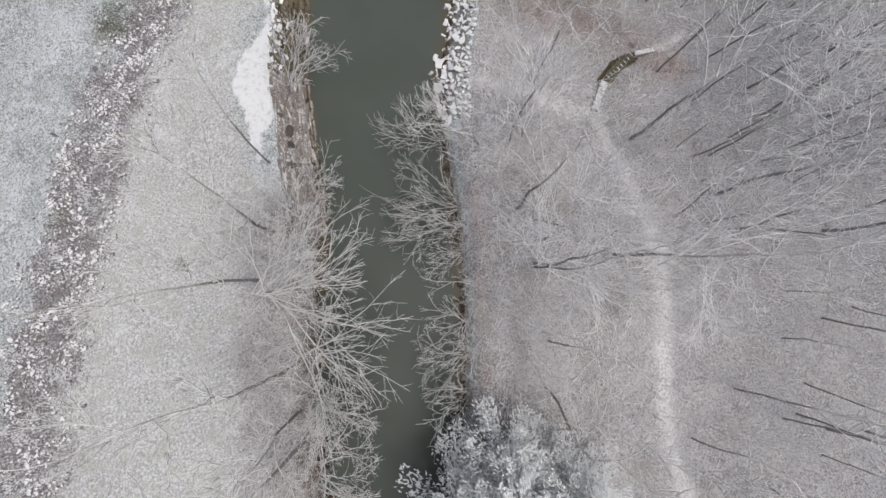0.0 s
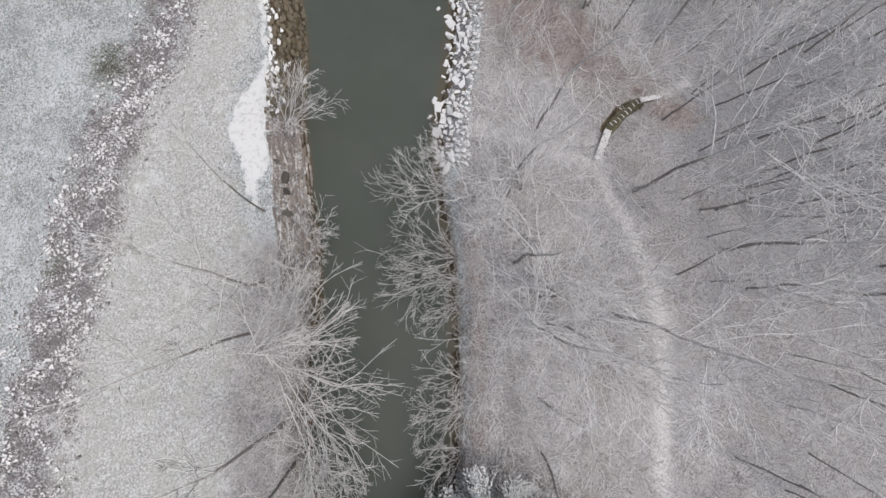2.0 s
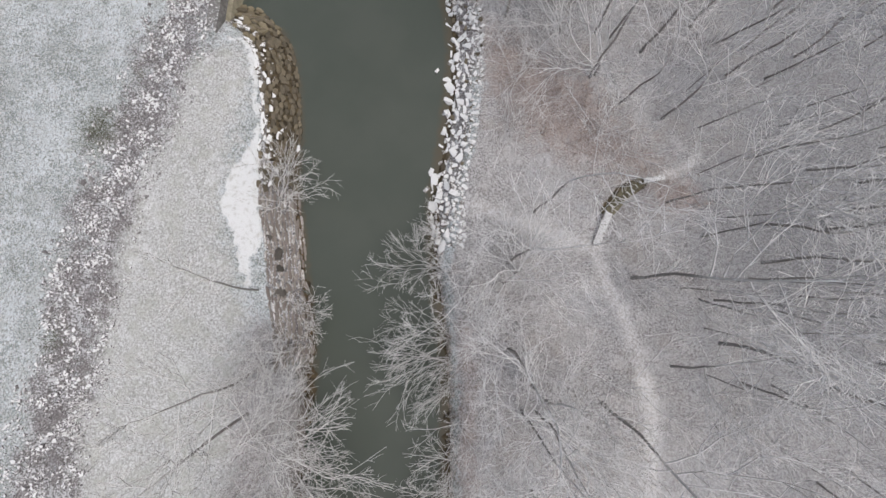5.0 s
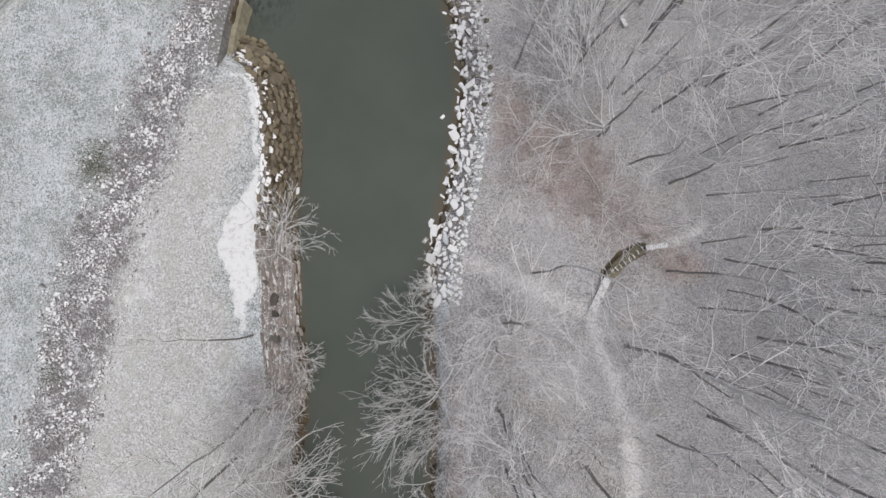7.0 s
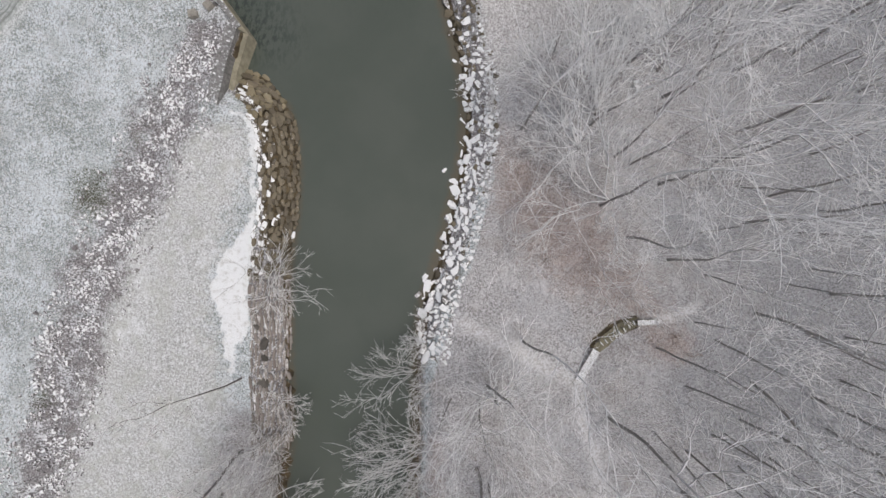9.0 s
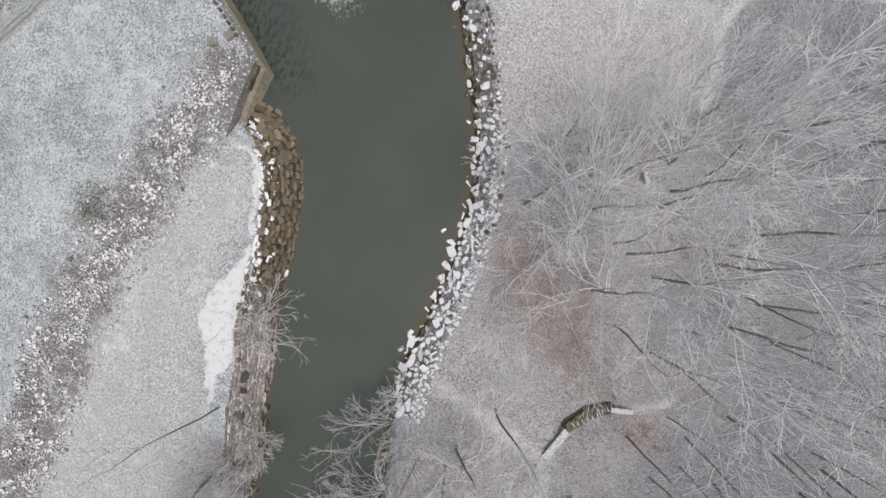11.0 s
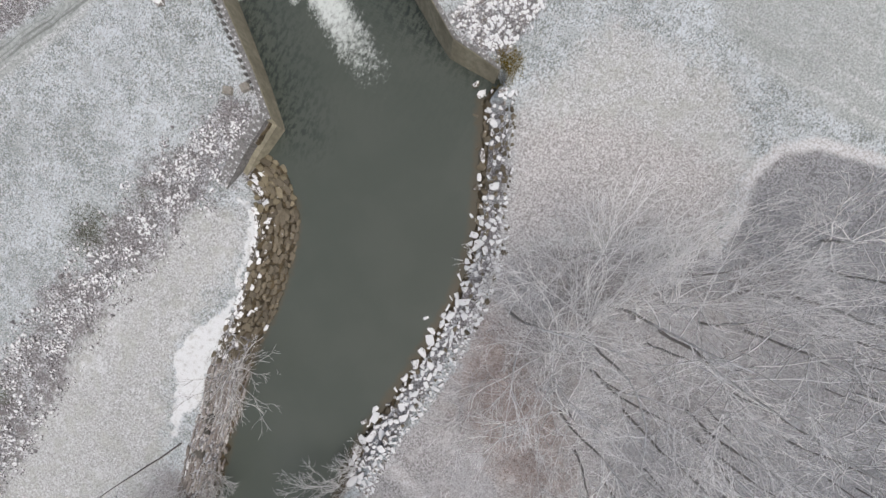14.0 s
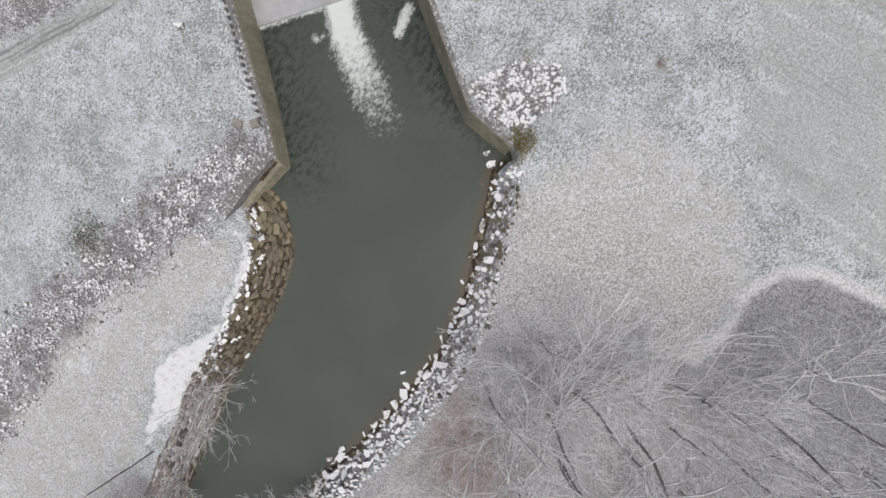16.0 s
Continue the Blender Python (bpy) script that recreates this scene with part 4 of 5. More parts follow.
for i, (x, y, turn) in enumerate(edge_spots):
    inward = -1 if turn == 0 else 1
    m = spot(x + inward * srng.uniform(0.6, 2.4), y + srng.uniform(-1.2, 1.2), turn + srng.gauss(0, 25), srng.uniform(0.7, 1.25))
    if i < 2:
        scrub[i].matrix_basis = m
    else:
        copy_thing(scrub[i % 2], m)

# undergrowth of the wood
UNDER = "thin frosted shrub in the leaf litter"
low = [tagged(spray(60 + i, 6, 3.6 + 0.7 * i, 2, BRUSH if i == 1 else TWIGS, 0.0, 2.1, 0.8, 0.035), UNDER, "shrub", "woodland undergrowth") for i in range(4)]
spots = []
tries = 0
while len(spots) < 150 and tries < 6000:
    tries += 1
    x, y = (rng.uniform(4, 40), rng.uniform(-34, 80)) if rng.random() < 0.88 else (rng.uniform(-27, -15), rng.uniform(-32, 17))
    ok = inside(x, y, FOREST) or inside(x, y, LEFT_BRUSH)
    if not ok or float(polyline_distance(x, y, PATH_LINE)[0]) < 1.8 or (12 < x < 40 and 28 < y < 38):
        continue
    if spots and min(math.hypot(x - a, y - b) for a, b in spots) < 1.7:
        continue
    spots.append((x, y))
for i, (x, y) in enumerate(spots):
    m = spot(x, y, rng.uniform(0, 360), rng.uniform(0.7, 1.25))
    if i < 4:
        low[i].matrix_basis = m
    else:
        copy_thing(low[i % 4], m)
thick = tagged(bush(70, 14, 2.4, 0.9, (5, 3), THICKET, r0=0.02), "low red-brown thicket shrub with withered twigs", "shrub", "red-brown thicket")
n = 0
while n < 56:
    x, y = (rng.gauss(34.6, 1.4), rng.gauss(32.8, 1.4)) if n < 9 else (rng.uniform(5, 36), rng.uniform(31, 62))
    if n >= 9 and (float(signed(x, y, THICK)) < 0.6 or rng.random() > (1.0 if x > 14 else 0.5)):
        continue
    m = spot(x, y, rng.uniform(0, 360), rng.uniform(0.4, 0.75))
    if n == 0:
        thick.matrix_basis = m
    else:
        copy_thing(thick, m)
    n += 1

# ---- stuff: stalks and blades ----


def stalks(name, seed, count, area, ok, length, radius, material, label, category, upright=0.5):
    """Countless small stalks strewn over the ground, each a thin three-sided spike."""
    r = np.random.default_rng(seed)
    x, y = r.uniform(area[0], area[1], count * 3), r.uniform(area[2], area[3], count * 3)
    keep = np.flatnonzero(ok(x, y, r))[:count]
    x, y = x[keep], y[keep]
    z = ground_height(x, y) - 0.03
    a, lean = r.uniform(0, 2 * np.pi, len(x)), r.uniform(0, 1, len(x)) ** upright * 1.35
    ln = length * r.uniform(0.4, 1.3, len(x))
    tip = np.stack([x + ln * np.sin(lean) * np.cos(a), y + ln * np.sin(lean) * np.sin(a), z + 0.05 + ln * np.cos(lean)], 1)
    side = np.stack([-np.sin(a), np.cos(a), np.zeros_like(a)], 1) * radius
    base = np.stack([x, y, z], 1)
    verts = np.stack([base + side, base - side, base + [0, 0, 2 * radius], tip], 1).reshape(-1, 3)
    i = 4 * np.arange(len(x))[:, None]
    faces = np.concatenate([i + [0, 1, 3], i + [1, 2, 3], i + [2, 0, 3]])
    me = bpy.data.meshes.new(name)
    me.from_pydata(verts.tolist(), [], faces.tolist())
    me.materials.append(material)
    return tagged(new(name, me), label, category, kind="stuff")


def dry(x, y):
    return ~inside(x, y, STREAM) & (polyline_distance(x, y, STREAM)[0] > 4.0)


stalks("forest_brush", 1, 17000, (3, 72, -42, 96), lambda x, y, r: inside(x, y, FOREST) & (polyline_distance(x, y, PATH_LINE)[0] > 1.0) & (r.uniform(0, 1, len(x)) < np.clip(1.4 - x / 70, 0.4, 1)), 0.75, 0.02, BRUSH, "fine frosted stalks and fallen twigs on the woodland floor", "undergrowth")
stalks("bank_brush", 2, 4500, (-30, -9, -36, 18), lambda x, y, r: inside(x, y, LEFT_BRUSH) & ~inside(x, y, STREAM), 0.8, 0.014, BRUSH, "fine tan stalks along the stream bank", "undergrowth")
stalks("meadow_grass", 3, 52000, (-80, 30, -40, 128), lambda x, y, r: dry(x, y) & ~inside(x, y, FOREST) & ~inside(x, y, DRIFT) & (polyline_distance(x, y, ROAD_LINE)[0] > 3.0) & (polyline_distance(x, y, DRAIN_LINE)[0] > 2.6), 0.38, 0.03, BLADES, "frosted tufts of meadow grass with snow between", "grass", 0.35)
stalks("olive_grass_clump", 4, 900, (-10, -4.8, 85.5, 91), lambda x, y, r: (np.hypot(x + 7.3, (y - 88.2) * 0.8) < 2.4 * r.uniform(0.3, 1, len(x))) & ~inside(x, y, STREAM), 0.7, 0.03, REED, "olive-yellow tuft of long grass at the wall's end", "grass")
stalks("olive_grass_clump", 6, 300, (-15, -9.5, 95, 99), lambda x, y, r: (np.hypot(x + 12.9, y - 97.0) < 0.9 * r.uniform(0.3, 1, len(x))), 0.5, 0.025, REED, "small olive tuft of grass among the stones", "grass")

stalks("thicket_brush", 7, 9000, (6, 37, 30, 64), lambda x, y, r: soft_mask(signed(x, y, THICK), 5.0) > r.uniform(0.1, 1.3, len(x)), 0.45, 0.022, THICKET, "withered red-brown bracken and bramble stalks", "undergrowth", 0.3)

def near_line(line, lo, hi):
    return lambda x, y, r: (lambda d: ~inside(x, y, STREAM) & (d > lo) & (d < hi + r.normal(0, 0.25, len(x))))(polyline_distance(x, y, line)[0])


stalks("bank_grass", 8, 2600, (-24, -12, -30, 32), near_line(LEFT_EDGE[4:14], 0.0, 0.7), 0.4, 0.03, RUST, "rust-brown grass hanging at the waterline", "grass", 0.3)
stalks("bank_grass", 9, 2600, (-2, 8, -24, 32), near_line(RIGHT_EDGE[10:20], 0.2, 1.4), 0.4, 0.028, THICKET, "withered brown grass along the bank", "grass", 0.3)
for sx, sy, rad, num in ((-51.6, 40.6, 3.4, 1500), (-54.2, 9.0, 2.2, 600), (-46.0, 49.5, 1.6, 350)):
    stalks("dark_scrub", 10 + num, num, (sx - 4, sx + 4, sy - 4, sy + 4), lambda x, y, r: np.hypot(x - sx, (y - sy) * 0.8) < rad * np.abs(r.normal(0, 0.6, len(x))), 0.55, 0.035, OLIVE, "low dark olive scrub in the frosted meadow", "scrub", 0.3)

# fallen boughs on the woodland floor
fall = []
for i in range(3):
    frng = random.Random(400 + i)
    wood = Wood()
    branch(frng, wood, Vector((0, 0, 0.1)), Vector((1, 0, 0.0)), 6.0 + i, 0.075, 1, (5, 2), 0.0)
    for j, v in enumerate(wood.v):
        wood.v[j] = (v[0], v[1], 0.06 + abs(v[2]) * 0.35)
    fall.append(tagged(new("fallen_bough", wood.mesh("fallen_bough", TWIGS)), "frosted fallen bough lying in the leaf litter", "bough", "fallen boughs"))
n = 0
while n < 90:
    x, y = rng.uniform(6, 62), rng.uniform(-35, 92)
    if float(signed(x, y, FOREST)) < 3 or (20 < x < 38 and 24 < y < 40):
        continue
    m = pose(x, y, float(ground_height(x, y)), 0, 0, rng.uniform(0, 360)) @ Matrix.Diagonal((rng.uniform(0.5, 1.1),) * 3 + (1,))
    if n < 3:
        fall[n].matrix_basis = m
    else:
        copy_thing(fall[n % 3], m)
    n += 1

# ---- snowy conifer ----
fir = tagged(new("conifer"), "snow-covered evergreen conifer on the bank by the water", "tree", "conifers by the water")
trunk = Wood()
trunk.tube([Vector((0, 0, -0.4 + 1.27 * k)) for k in range(8)], [0.26 - 0.03 * k for k in range(8)], 7)
part_of("trunk", trunk.mesh("trunk", BARK), fir)
frng = random.Random(9)
sprays_v, sprays_f = [], []
for i in range(74):
    h = 1.2 + 7.4 * (i / 74)
    a = i * 2.4 + frng.gauss(0, 0.2)
    ln = 6.2 * (1 - (h - 1.0) / 9.2) ** 0.7 * frng.uniform(0.8, 1.12) + 0.3
    pts = bent(frng, Vector((0, 0, h)), Vector((math.cos(a), math.sin(a), 0.12)), ln, 5, 0.07, -0.03)
    limb = Wood()
    limb.tube(pts, [0.05, 0.045, 0.036, 0.028, 0.018, 0.01], 3)
    part_of("bough", limb.mesh("bough", BARK), fir)
    for j in range(int(26 + ln * 34)):
        q, t = along(pts, frng.uniform(0.12, 1.0))
        q = q + Vector((-t.y, t.x, 0)) * frng.gauss(0, 0.14) * (0.35 + ln * 0.55)
        d = aside(frng, t, frng.uniform(0.3, 1.0))
        d.z = d.z * 0.35 + 0.05
        d.normalize()
        w = Vector((-d.y, d.x, frng.gauss(0, 0.3))).normalized()
        s = frng.uniform(0.2, 0.42)
        b = len(sprays_v)
        up = Vector((0, 0, 0.05))
        sprays_v += [tuple(q), tuple(q + d * s * 0.5 + w * s * 0.2 + up * 0.3), tuple(q + d * s), tuple(q + d * s * 0.5 - w * s * 0.2 + up * 0.3), tuple(q + d * s * 0.5 + up * 1.5)]
        sprays_f += [(b, b + 1, b + 4), (b + 1, b + 2, b + 4), (b + 2, b + 3, b + 4), (b + 3, b, b + 4)]
part_of("foliage", mesh_from("foliage", sprays_v, sprays_f, NEEDLES), fir, "snow-laden needle sprays")
settle(fir, 7.0, -20.4, 0, 1.25)
copy_thing(fir, spot(13.5, -23.0, 70, 1.0))
copy_thing(fir, spot(3.6, -26.5, 190, 1.2))

# ---- footway: board, stepping boards over the ditch ----


def planked(name, a, b, width, z, boards, label):
    """A board walk of single planks on two bearers from a to b."""
    root = tagged(new(name), label, "boardwalk")
    a, b = Vector(a), Vector(b)
    run = b - a
    ang = math.degrees(math.atan2(run.y, run.x))
    nx = Vector((-run.y, run.x)).normalized()
    step = run.length / boards
    first = None
    for i in range(boards):
        c = a + run * ((i + 0.5) / boards)
        if first is None:
            first = part("plank", box_bm(step * 0.93, width, 0.06, (0, 0, 0), 0, 0.012), PLANK, root)
            ob = first
        else:
            ob = new("plank", first.data)
            ob.parent = root
        ob.matrix_basis = pose(c.x, c.y, z + 0.004 * (i % 3), 0, 0, ang)
    mid = a + run * 0.5
    for s in (-1, 1):
        q = mid + nx * s * (width * 0.36)
        part("bearer", box_bm(run.length, 0.12, 0.5, (q.x, q.y, z - 0.29), ang, 0.01), PLANK, root)
    return root


planked("boardwalk", (22.5, 25.9), (24.3, 30.5), 1.05, 0.28, 20, "straight snow-covered plank walk leading to a ditch")
planked("boardwalk", (29.3, 35.25), (32.2, 35.9), 0.75, 0.2, 12, "short snow-covered plank walk beyond the ditch")
ditch = [(24.2, 31.0), (25.4, 32.8), (26.7, 34.3), (28.2, 35.4), (29.4, 36.0), (30.0, 35.0), (28.6, 33.8), (27.2, 32.6), (26.2, 31.2), (25.0, 30.0)]
bm = bmesh.new()
bmesh.ops.triangle_fill(bm, use_beauty=True, edges=[bm.edges.new(e) for e in (lambda v: zip(v, v[1:] + v[:1]))([bm.verts.new((x, y, -0.42)) for x, y in ditch])])
bmesh.ops.recalc_face_normals(bm, faces=bm.faces)
me = bpy.data.meshes.new("ditch_water")
bm.to_mesh(me)
bm.free()
me.materials.append(BOG)
tagged(new("ditch_water", me), "brown boggy ditch water between two plank walks", "water", kind="structure")
for i in range(8):
    k = (i + 0.4) / 7.6
    x, y = 24.75 + 4.3 * k, 31.35 + 3.9 * k - 0.9 * k * (k - 1) * -1
    st = tagged(new("stepping_board"), "narrow snow-topped board on a stump across the boggy ditch", "stepping board", "stepping boards in the ditch")
    part("tread", box_bm(0.15, 0.7, 0.08, (0, 0, 0.3), 0, 0.015), PLANK, st)
    for s in (-1, 1):
        part("stake", box_bm(0.12, 0.12, 0.75, (0, 0.3 * s, -0.1), 0, 0.01), PLANK, st)
    st.matrix_basis = pose(x, y, -0.28, 0, 0, 52 - 18 * k)

# small things in the wood and by the wall
bench = tagged(new("plank_bench"), "small weathered plank bench among the trees", "bench")
part("seat", box_bm(0.6, 2.0, 0.08, (0, 0, 0.45), 0, 0.015), PLANK, bench)
for s in (-1, 1):
    part("leg", box_bm(0.45, 0.12, 0.5, (0, 0.75 * s, 0.2), 0, 0.01), PLANK, bench)
settle(bench, 23.9, 67.6, 29)
for x, y, t in ((-40.1, 68.5, 20), (-38.0, 70.0, 52)):
    blk = tagged(new("stone_block"), "squared tan stone block lying behind the wall", "block")
    part("body", box_bm(1.25, 1.1, 0.6, (0, 0, 0.2), 0, 0.1), BLOCK, blk)
    settle(blk, x, y, t)

# ---- stones ----


def stone_mesh(name, seed, material, sx, sy, sz, points=13):
    r = random.Random(seed)
    bm = bmesh.new()
    for _ in range(points):
        d = Vector((r.gauss(0, 1), r.gauss(0, 1), r.gauss(0, 0.9))).normalized()
        q = [max(-0.78, min(0.78, c * 1.15)) for c in d]
        bm.verts.new((q[0] * sx, q[1] * sy, q[2] * sz))
    res = bmesh.ops.convex_hull(bm, input=bm.verts[:])
    bmesh.ops.delete(bm, geom=[g for g in set(res["geom_interior"]) | set(res["geom_unused"]) if isinstance(g, bmesh.types.BMVert)], context="VERTS")
    bmesh.ops.recalc_face_normals(bm, faces=bm.faces)
    me = bpy.data.meshes.new(name)
    bm.to_mesh(me)
    bm.free()
    me.materials.append(material)
    return me


def bank_tilt(x, y):
    """The lie of the ground, as a turn that lays a stone on it."""
    e = 0.6
    zx = float(ground_height(x + e, y) - ground_height(x - e, y)) / (2 * e)
    zy = float(ground_height(x, y + e) - ground_height(x, y - e)) / (2 * e)
    n = Vector((-zx, -zy, 1)).normalized()
    return Vector((0, 0, 1)).rotation_difference(n).to_matrix().to_4x4()


def line_walk(pts):
    """Gives a function from metres along a line to its point and direction, and the length."""
    ps = [Vector(p) for p in pts]
    cuts = [0.0]
    for a, b in zip(ps, ps[1:]):
        cuts.append(cuts[-1] + (b - a).length)

    def at(s):
        i = max(0, min(len(ps) - 2, sum(c <= s for c in cuts[1:])))
        t = (ps[i + 1] - ps[i]).normalized()
        return ps[i] + t * (s - cuts[i]), t
    return at, cuts[-1]


def strew(parent, metas, x, y, size, turn, sink, name="stone", flat=True):
    z = float(ground_height(x, y))
    ob = new(name, metas)
    ob.parent = parent
    lay = bank_tilt(x, y) if flat else Matrix.Identity(4)
    ob.matrix_basis = Matrix.Translation((x, y, z + sink)) @ lay @ pose(0, 0, 0, 0, 0, turn) @ Matrix.Diagonal((*size, 1))
    return ob


# laid stone bank on the west side
revetment = tagged(new("stone_bank"), "wet brown laid stones sloping down to the stream", "stone bank", kind="structure")
flat_wet = [stone_mesh("stone", 200 + i, WET_STONE, 0.80, 0.45, 0.34, 20) for i in range(7)]
flat_dry = [stone_mesh("stone", 220 + i, LEDGE_STONE, 1.1, 0.29, 0.27, 18) for i in range(7)]
flat_tan = [stone_mesh("stone", 200 + i, TAN_STONE, 0.70, 0.52, 0.36, 22) for i in range(7)]
flat_snowy = [stone_mesh("stone", 200 + i, WET_STONE_SNOWY, 0.80, 0.45, 0.34, 20) for i in range(7)]
srng = random.Random(21)
at, total = line_walk(LEFT_EDGE[9:22])
count = 0
for row in range(12):
    s = srng.uniform(0, 0.5)
    while s < total * (1.0 if row < 9 else 0.42):
        p, t = at(s)
        rough_end = s / total
        off = 0.15 + row * (0.57 if rough_end > 0.42 else 0.42)
        n = Vector((-t.y, t.x))
        q = p + n * (off + srng.gauss(0, 0.14))
        dry_one = rough_end < 0.42
        if q.x < float(np.interp(q.y, [56.6, 62.2, 67.35], [-33.7, -33.25, -32.25])) + 0.25 and q.y > 55.5:
            s += 0.8
            continue
        size = srng.uniform(0.55, 1.0) * (1.0 if rough_end < 0.8 else 1.3)
        if dry_one:
            q = p + n * (off + srng.gauss(0, 0.05))
        ob = strew(revetment, srng.choice(flat_dry if dry_one else flat_snowy if srng.random() < (0.06 if row < 5 else 0.14 * (row - 3)) else flat_tan if srng.random() < (rough_end - 0.78) * 4.0 else flat_wet), q.x, q.y, (size * srng.uniform(0.85, 1.3), size, size), math.degrees(math.atan2(t.y, t.x)) + srng.gauss(0, 5 if dry_one else 9), 0.02 + srng.uniform(-0.05, 0.07))
        s += size * (1.7 if dry_one else 1.25 if rough_end < 0.8 else 1.35) * srng.uniform(0.9, 1.15)
        count += 1
# dark boulders along the bank's upper edge
dark = [stone_mesh("boulder", 240 + i, DARK_STONE, 0.95, 0.7, 0.5, 16) for i in range(3)]
for i, (x, y, s) in enumerate(((-23.1, 23.0, 1.25), (-22.5, 20.9, 0.8), (-21.9, 17.2, 1.3), (-24.3, 25.3, 0.7))):
    b = tagged(new("boulder", dark[i % 3]), "dark wet boulder bare of snow at the bank top", "boulder", "dark boulders on the bank")
    b.matrix_basis = pose(x, y, float(ground_height(x, y)) + 0.05, 0, 0, 80 + 25 * i) @ Matrix.Diagonal((s, s, s * 0.8, 1))

# tipped boulders along the east side
riprap = tagged(new("riprap"), "snow-topped grey boulders tipped along the stream's edge", "riprap", kind="structure")
heap = [stone_mesh("stone", 260 + i, SNOWY_STONE, 0.70, 0.56, 0.34, 15) for i in range(9)]
heap_bare = [stone_mesh("stone", 260 + i, WET_STONE, 0.70, 0.56, 0.34, 15) for i in range(9)]
heap_brown = [stone_mesh("stone", 260 + i, WET_STONE_SNOWY, 0.70, 0.56, 0.34, 15) for i in range(9)]
at, total = line_walk(list(reversed(RIGHT_EDGE[:13])))
heap_spots = []
for i in range(5200):
    s, off = srng.uniform(0, total), srng.uniform(-0.35, 4.7)
    p, t = at(s)
    q = p + Vector((t.y, -t.x)) * off
    if q.y > 70 and off > 4.2 or off > 3.3 and srng.random() < 0.5:
        continue
    size = (srng.uniform(0.55, 0.9) if srng.random() < 0.45 else srng.uniform(0.9, 1.6)) * (1.05 if off < 2.6 else 0.75 if off < 3.3 else 0.55)
    if all((q.x - a) ** 2 + (q.y - b) ** 2 > (0.4 * (size + c)) ** 2 for a, b, c in heap_spots):
        heap_spots.append((q.x, q.y, size))
heap_spots.sort(key=lambda h: abs(h[1] - 60))
for x, y, size in heap_spots[:400]:
    strew(riprap, srng.choice(heap_bare if srng.random() < 0.08 + 0.55 * min(max((y - 66) / 8, 0), 1) else heap_brown if srng.random() < 0.36 else heap), x, y, (size * srng.uniform(0.95, 1.4), size * srng.uniform(0.85, 1.05), size * 0.8), srng.uniform(0, 360), -0.02, flat=False)


def strewn(name, metas, spots, material, label, category, sink=0.04):
    """Many small stones joined into one mesh."""
    verts, faces = [], []
    for x, y, size in spots:
        me = srng.choice(metas)
        z = float(ground_height(x, y)) + sink
        m = pose(x, y, z, srng.gauss(0, 12), srng.gauss(0, 12), srng.uniform(0, 360)) @ Matrix.Diagonal((size * srng.uniform(0.9, 1.3), size, size, 1))
        b = len(verts)
        verts += [tuple(m @ v.co) for v in me.vertices]
        faces += [tuple(b + k for k in f.vertices) for f in me.polygons]
    return tagged(new(name, mesh_from(name, verts, faces, material)), label, category, kind="stuff")


strewn("riprap_bed", heap, heap_spots[400:] + [(srng.uniform(-9.5, -4), srng.uniform(84.2, 85.8), 0.6) for _ in range(12)], SNOWY_STONE_BED, "snow-topped boulders further along the bank", "riprap")

# stony drain across the meadow
cobbles = [stone_mesh("cobble", 280 + i, DRAIN_STONE, 0.5, 0.42, 0.34, 10) for i in range(8)]
loose = [stone_mesh("stone", 290 + i, DRAIN_STONE_LOOSE, 0.5, 0.42, 0.34, 12) for i in range(6)]
at, total = line_walk(DRAIN_LINE)
many, big = [], []
for i in range(13500):
    s = srng.uniform(0, total)
    p, t = at(s)
    off = srng.gauss(0, 3.8)
    if abs(off) > 6.5:
        continue
    q = p + Vector((-t.y, t.x)) * off
    wing = q.x > -34.2 and q.y < 68
    if wing or bool(inside(q.x, q.y, STREAM)):
        continue
    clump = math.sin(q.x * 0.75 + 1.7 * math.sin(q.y * 0.42)) * math.sin(q.y * 0.66 + math.sin(q.x * 0.5))
    if srng.random() > 0.42 + 0.8 * clump:
        continue
    size = srng.uniform(0.2, 0.5) if srng.random() < 0.88 else srng.uniform(0.5, 0.95)
    (big if size > 0.55 and len(big) < 300 else many).append((q.x, q.y, size))
drain = tagged(new("drain_stones"), "snow-flecked rubble stones in the meadow drain", "riprap", kind="structure")
for x, y, size in big:
    strew(drain, srng.choice(loose), x, y, (size * srng.uniform(0.9, 1.3), size, size), srng.uniform(0, 360), 0.06, flat=False)
at, total = line_walk([(-84, 52), (-76.6, 61.5), (-70.5, 72), (-67, 84)])
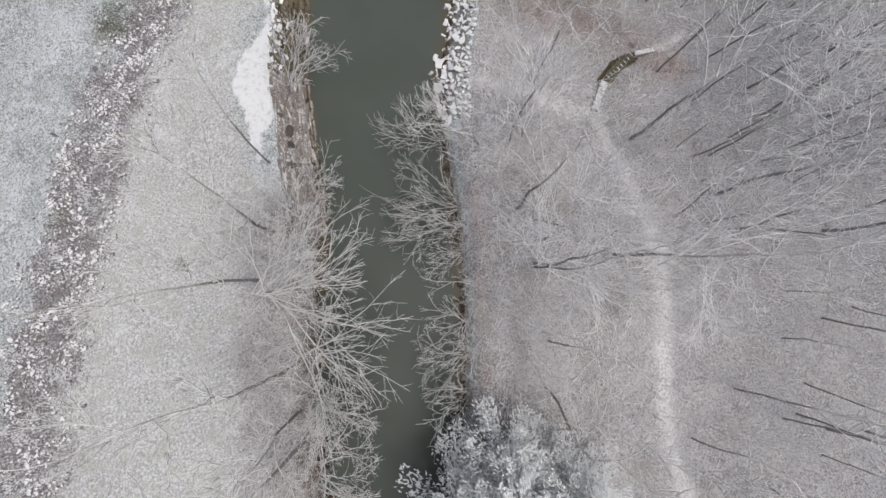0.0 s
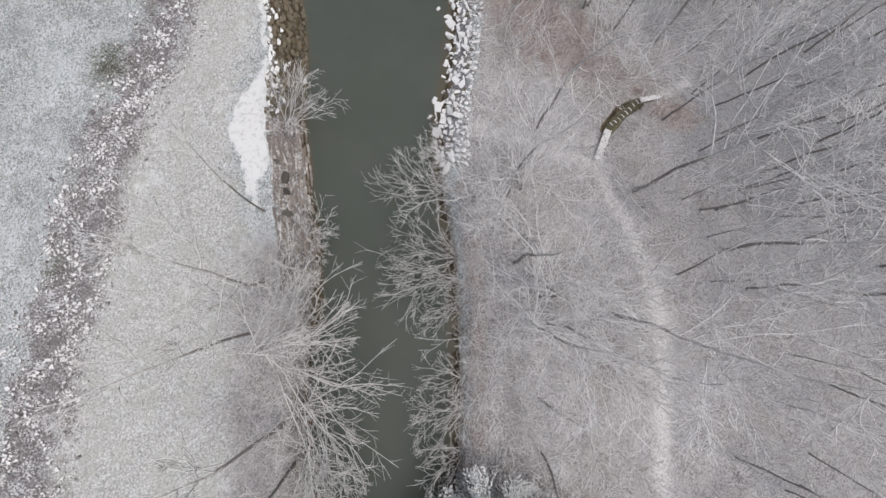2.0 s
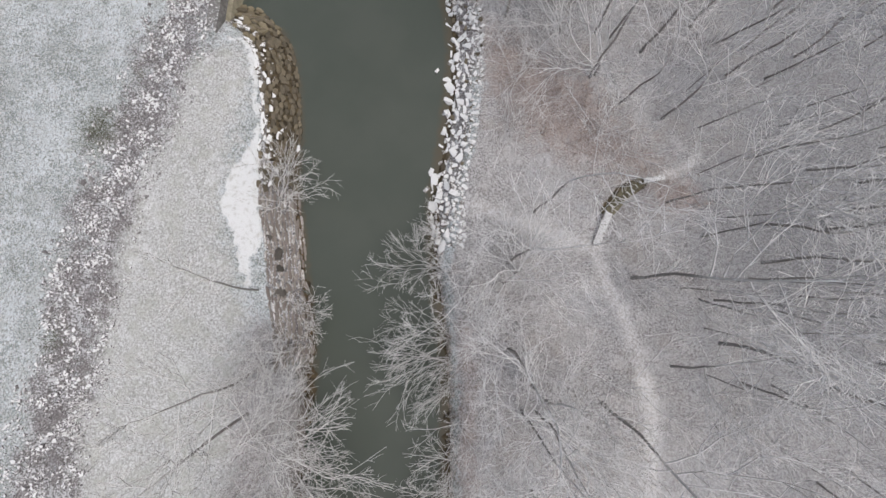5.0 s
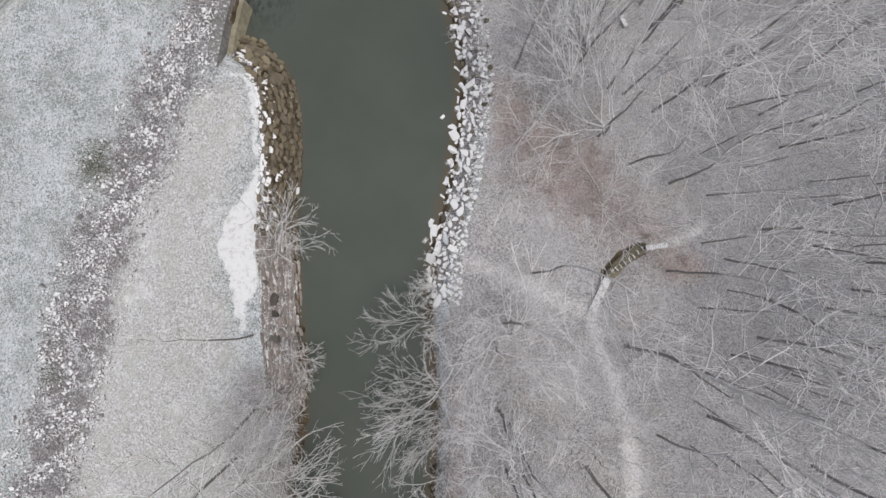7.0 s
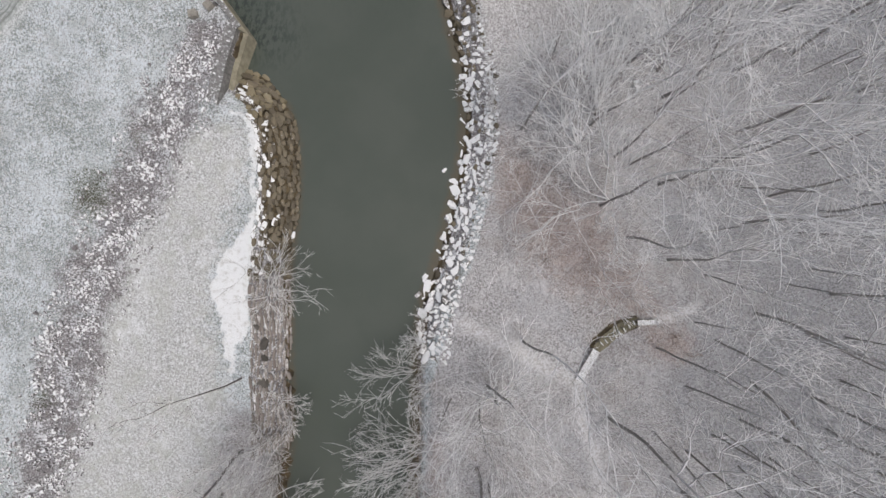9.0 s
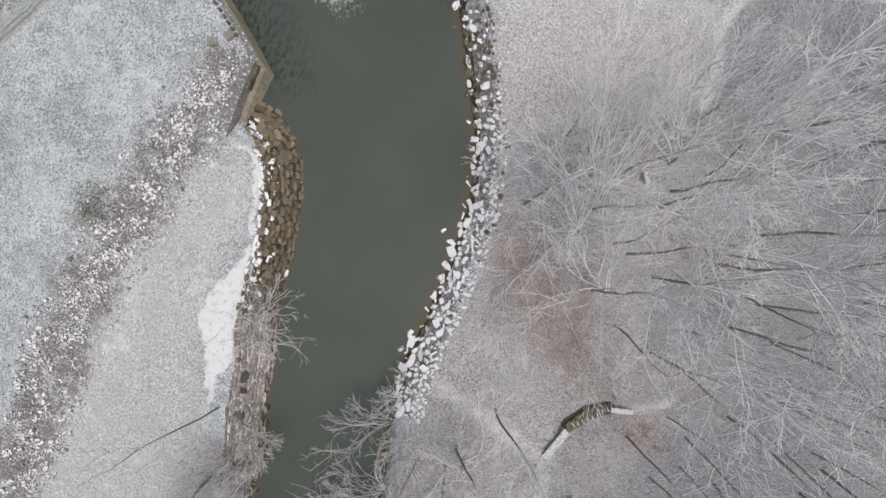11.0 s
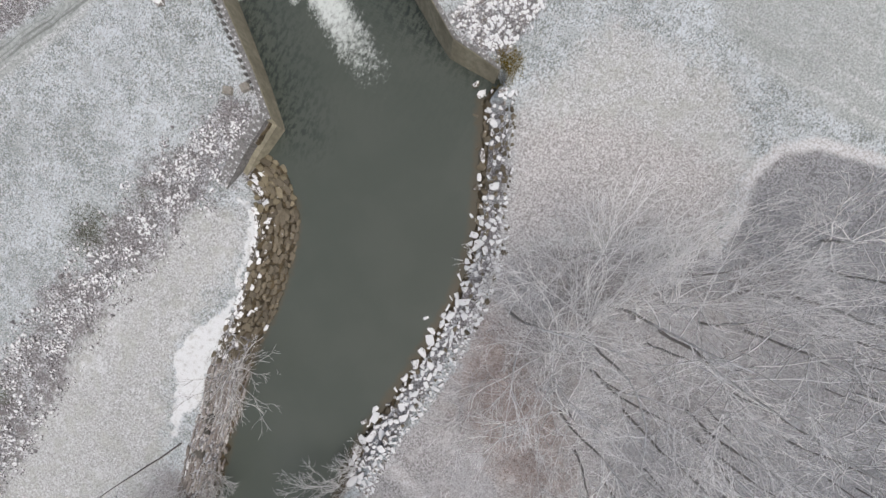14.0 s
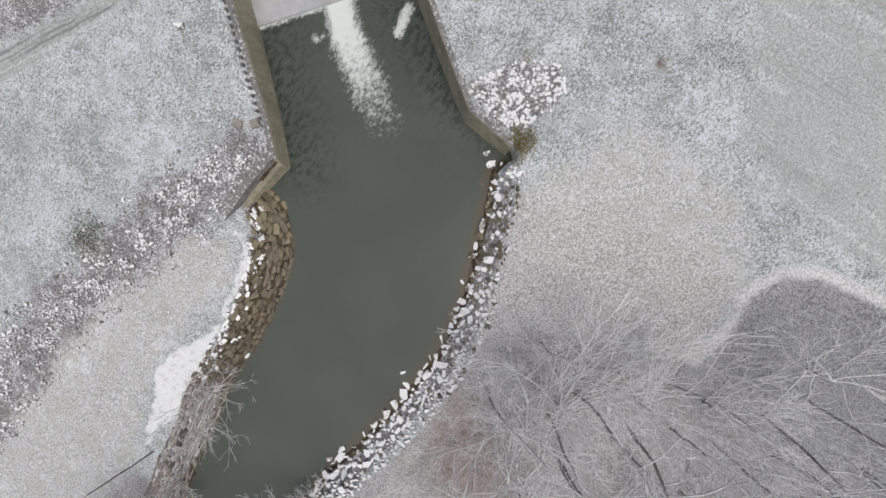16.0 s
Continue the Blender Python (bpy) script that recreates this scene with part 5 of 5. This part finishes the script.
for i in range(260):
    p, t = at(srng.uniform(0, total))
    many.append((p.x - 1.2 + srng.gauss(0, 1.3), p.y + 0.8 + srng.gauss(0, 0.8), srng.uniform(0.25, 0.55)))
strewn("drain_rubble", cobbles, many, DRAIN_STONE, "small rubble and gravel in the drain and along the track", "rubble")
# stones behind the east wing wall
patch = tagged(new("wall_stones"), "patch of snow-topped stones behind the wing wall", "riprap", kind="structure")
n = 0
spots = []
while n < 300:
    x, y = srng.uniform(-18, -6), srng.uniform(87.8, 99)
    s = float(signed(x, y, [(-17.2, 90.6), (-14.7, 95.2), (-9.3, 98.6), (-6.4, 96.4), (-7.0, 92.4), (-8.8, 88.9), (-14.3, 89.2)]))
    if s < -0.3 or srng.random() > 0.4 + s:
        continue
    size = srng.uniform(0.28, 0.6)
    n += 1
    strew(patch, srng.choice(heap), x, y, (size * srng.uniform(0.85, 1.1), size, size * 0.7), srng.uniform(0, 360), 0.05, flat=False)
# a few stones in the shallows
for x, y, s in ((-8.9, 84.9, 1.0), (-10.2, 85.6, 0.8), (-7.6, 85.0, 1.2), (-0.9, 52.6, 0.6), (-0.6, 35.2, 1.3), (-1.2, 36.3, 0.9), (-1.8, 33.6, 0.7)):
    b = tagged(new("boulder", (heap_brown if y > 80 else heap)[int(s * 10) % 9]), "snow-flecked boulder standing in the shallows", "boulder", "boulders in the shallows")
    b.matrix_basis = pose(x, y, WATER_Z + 0.1, 0, 0, 70 * s) @ Matrix.Diagonal((s * 1.3, s, s, 1))

stalks("withered_tuft", 31, 260, (-1, 2.6, 104.4, 108), lambda x, y, r: np.hypot(x - 0.8, y - 106.2) < 1.1 * r.uniform(0.2, 1, len(x)), 0.6, 0.03, THICKET, "small withered reddish tuft in the frosted meadow", "grass")
cap = tagged(new("boulder", heap[2]), "snow-capped stone standing in the meadow behind the wall", "boulder")
cap.matrix_basis = pose(-52.8, 74.5, float(ground_height(-52.8, 74.5)) + 0.15, 0, 0, 35) @ Matrix.Diagonal((1.3, 1.0, 1.0, 1))
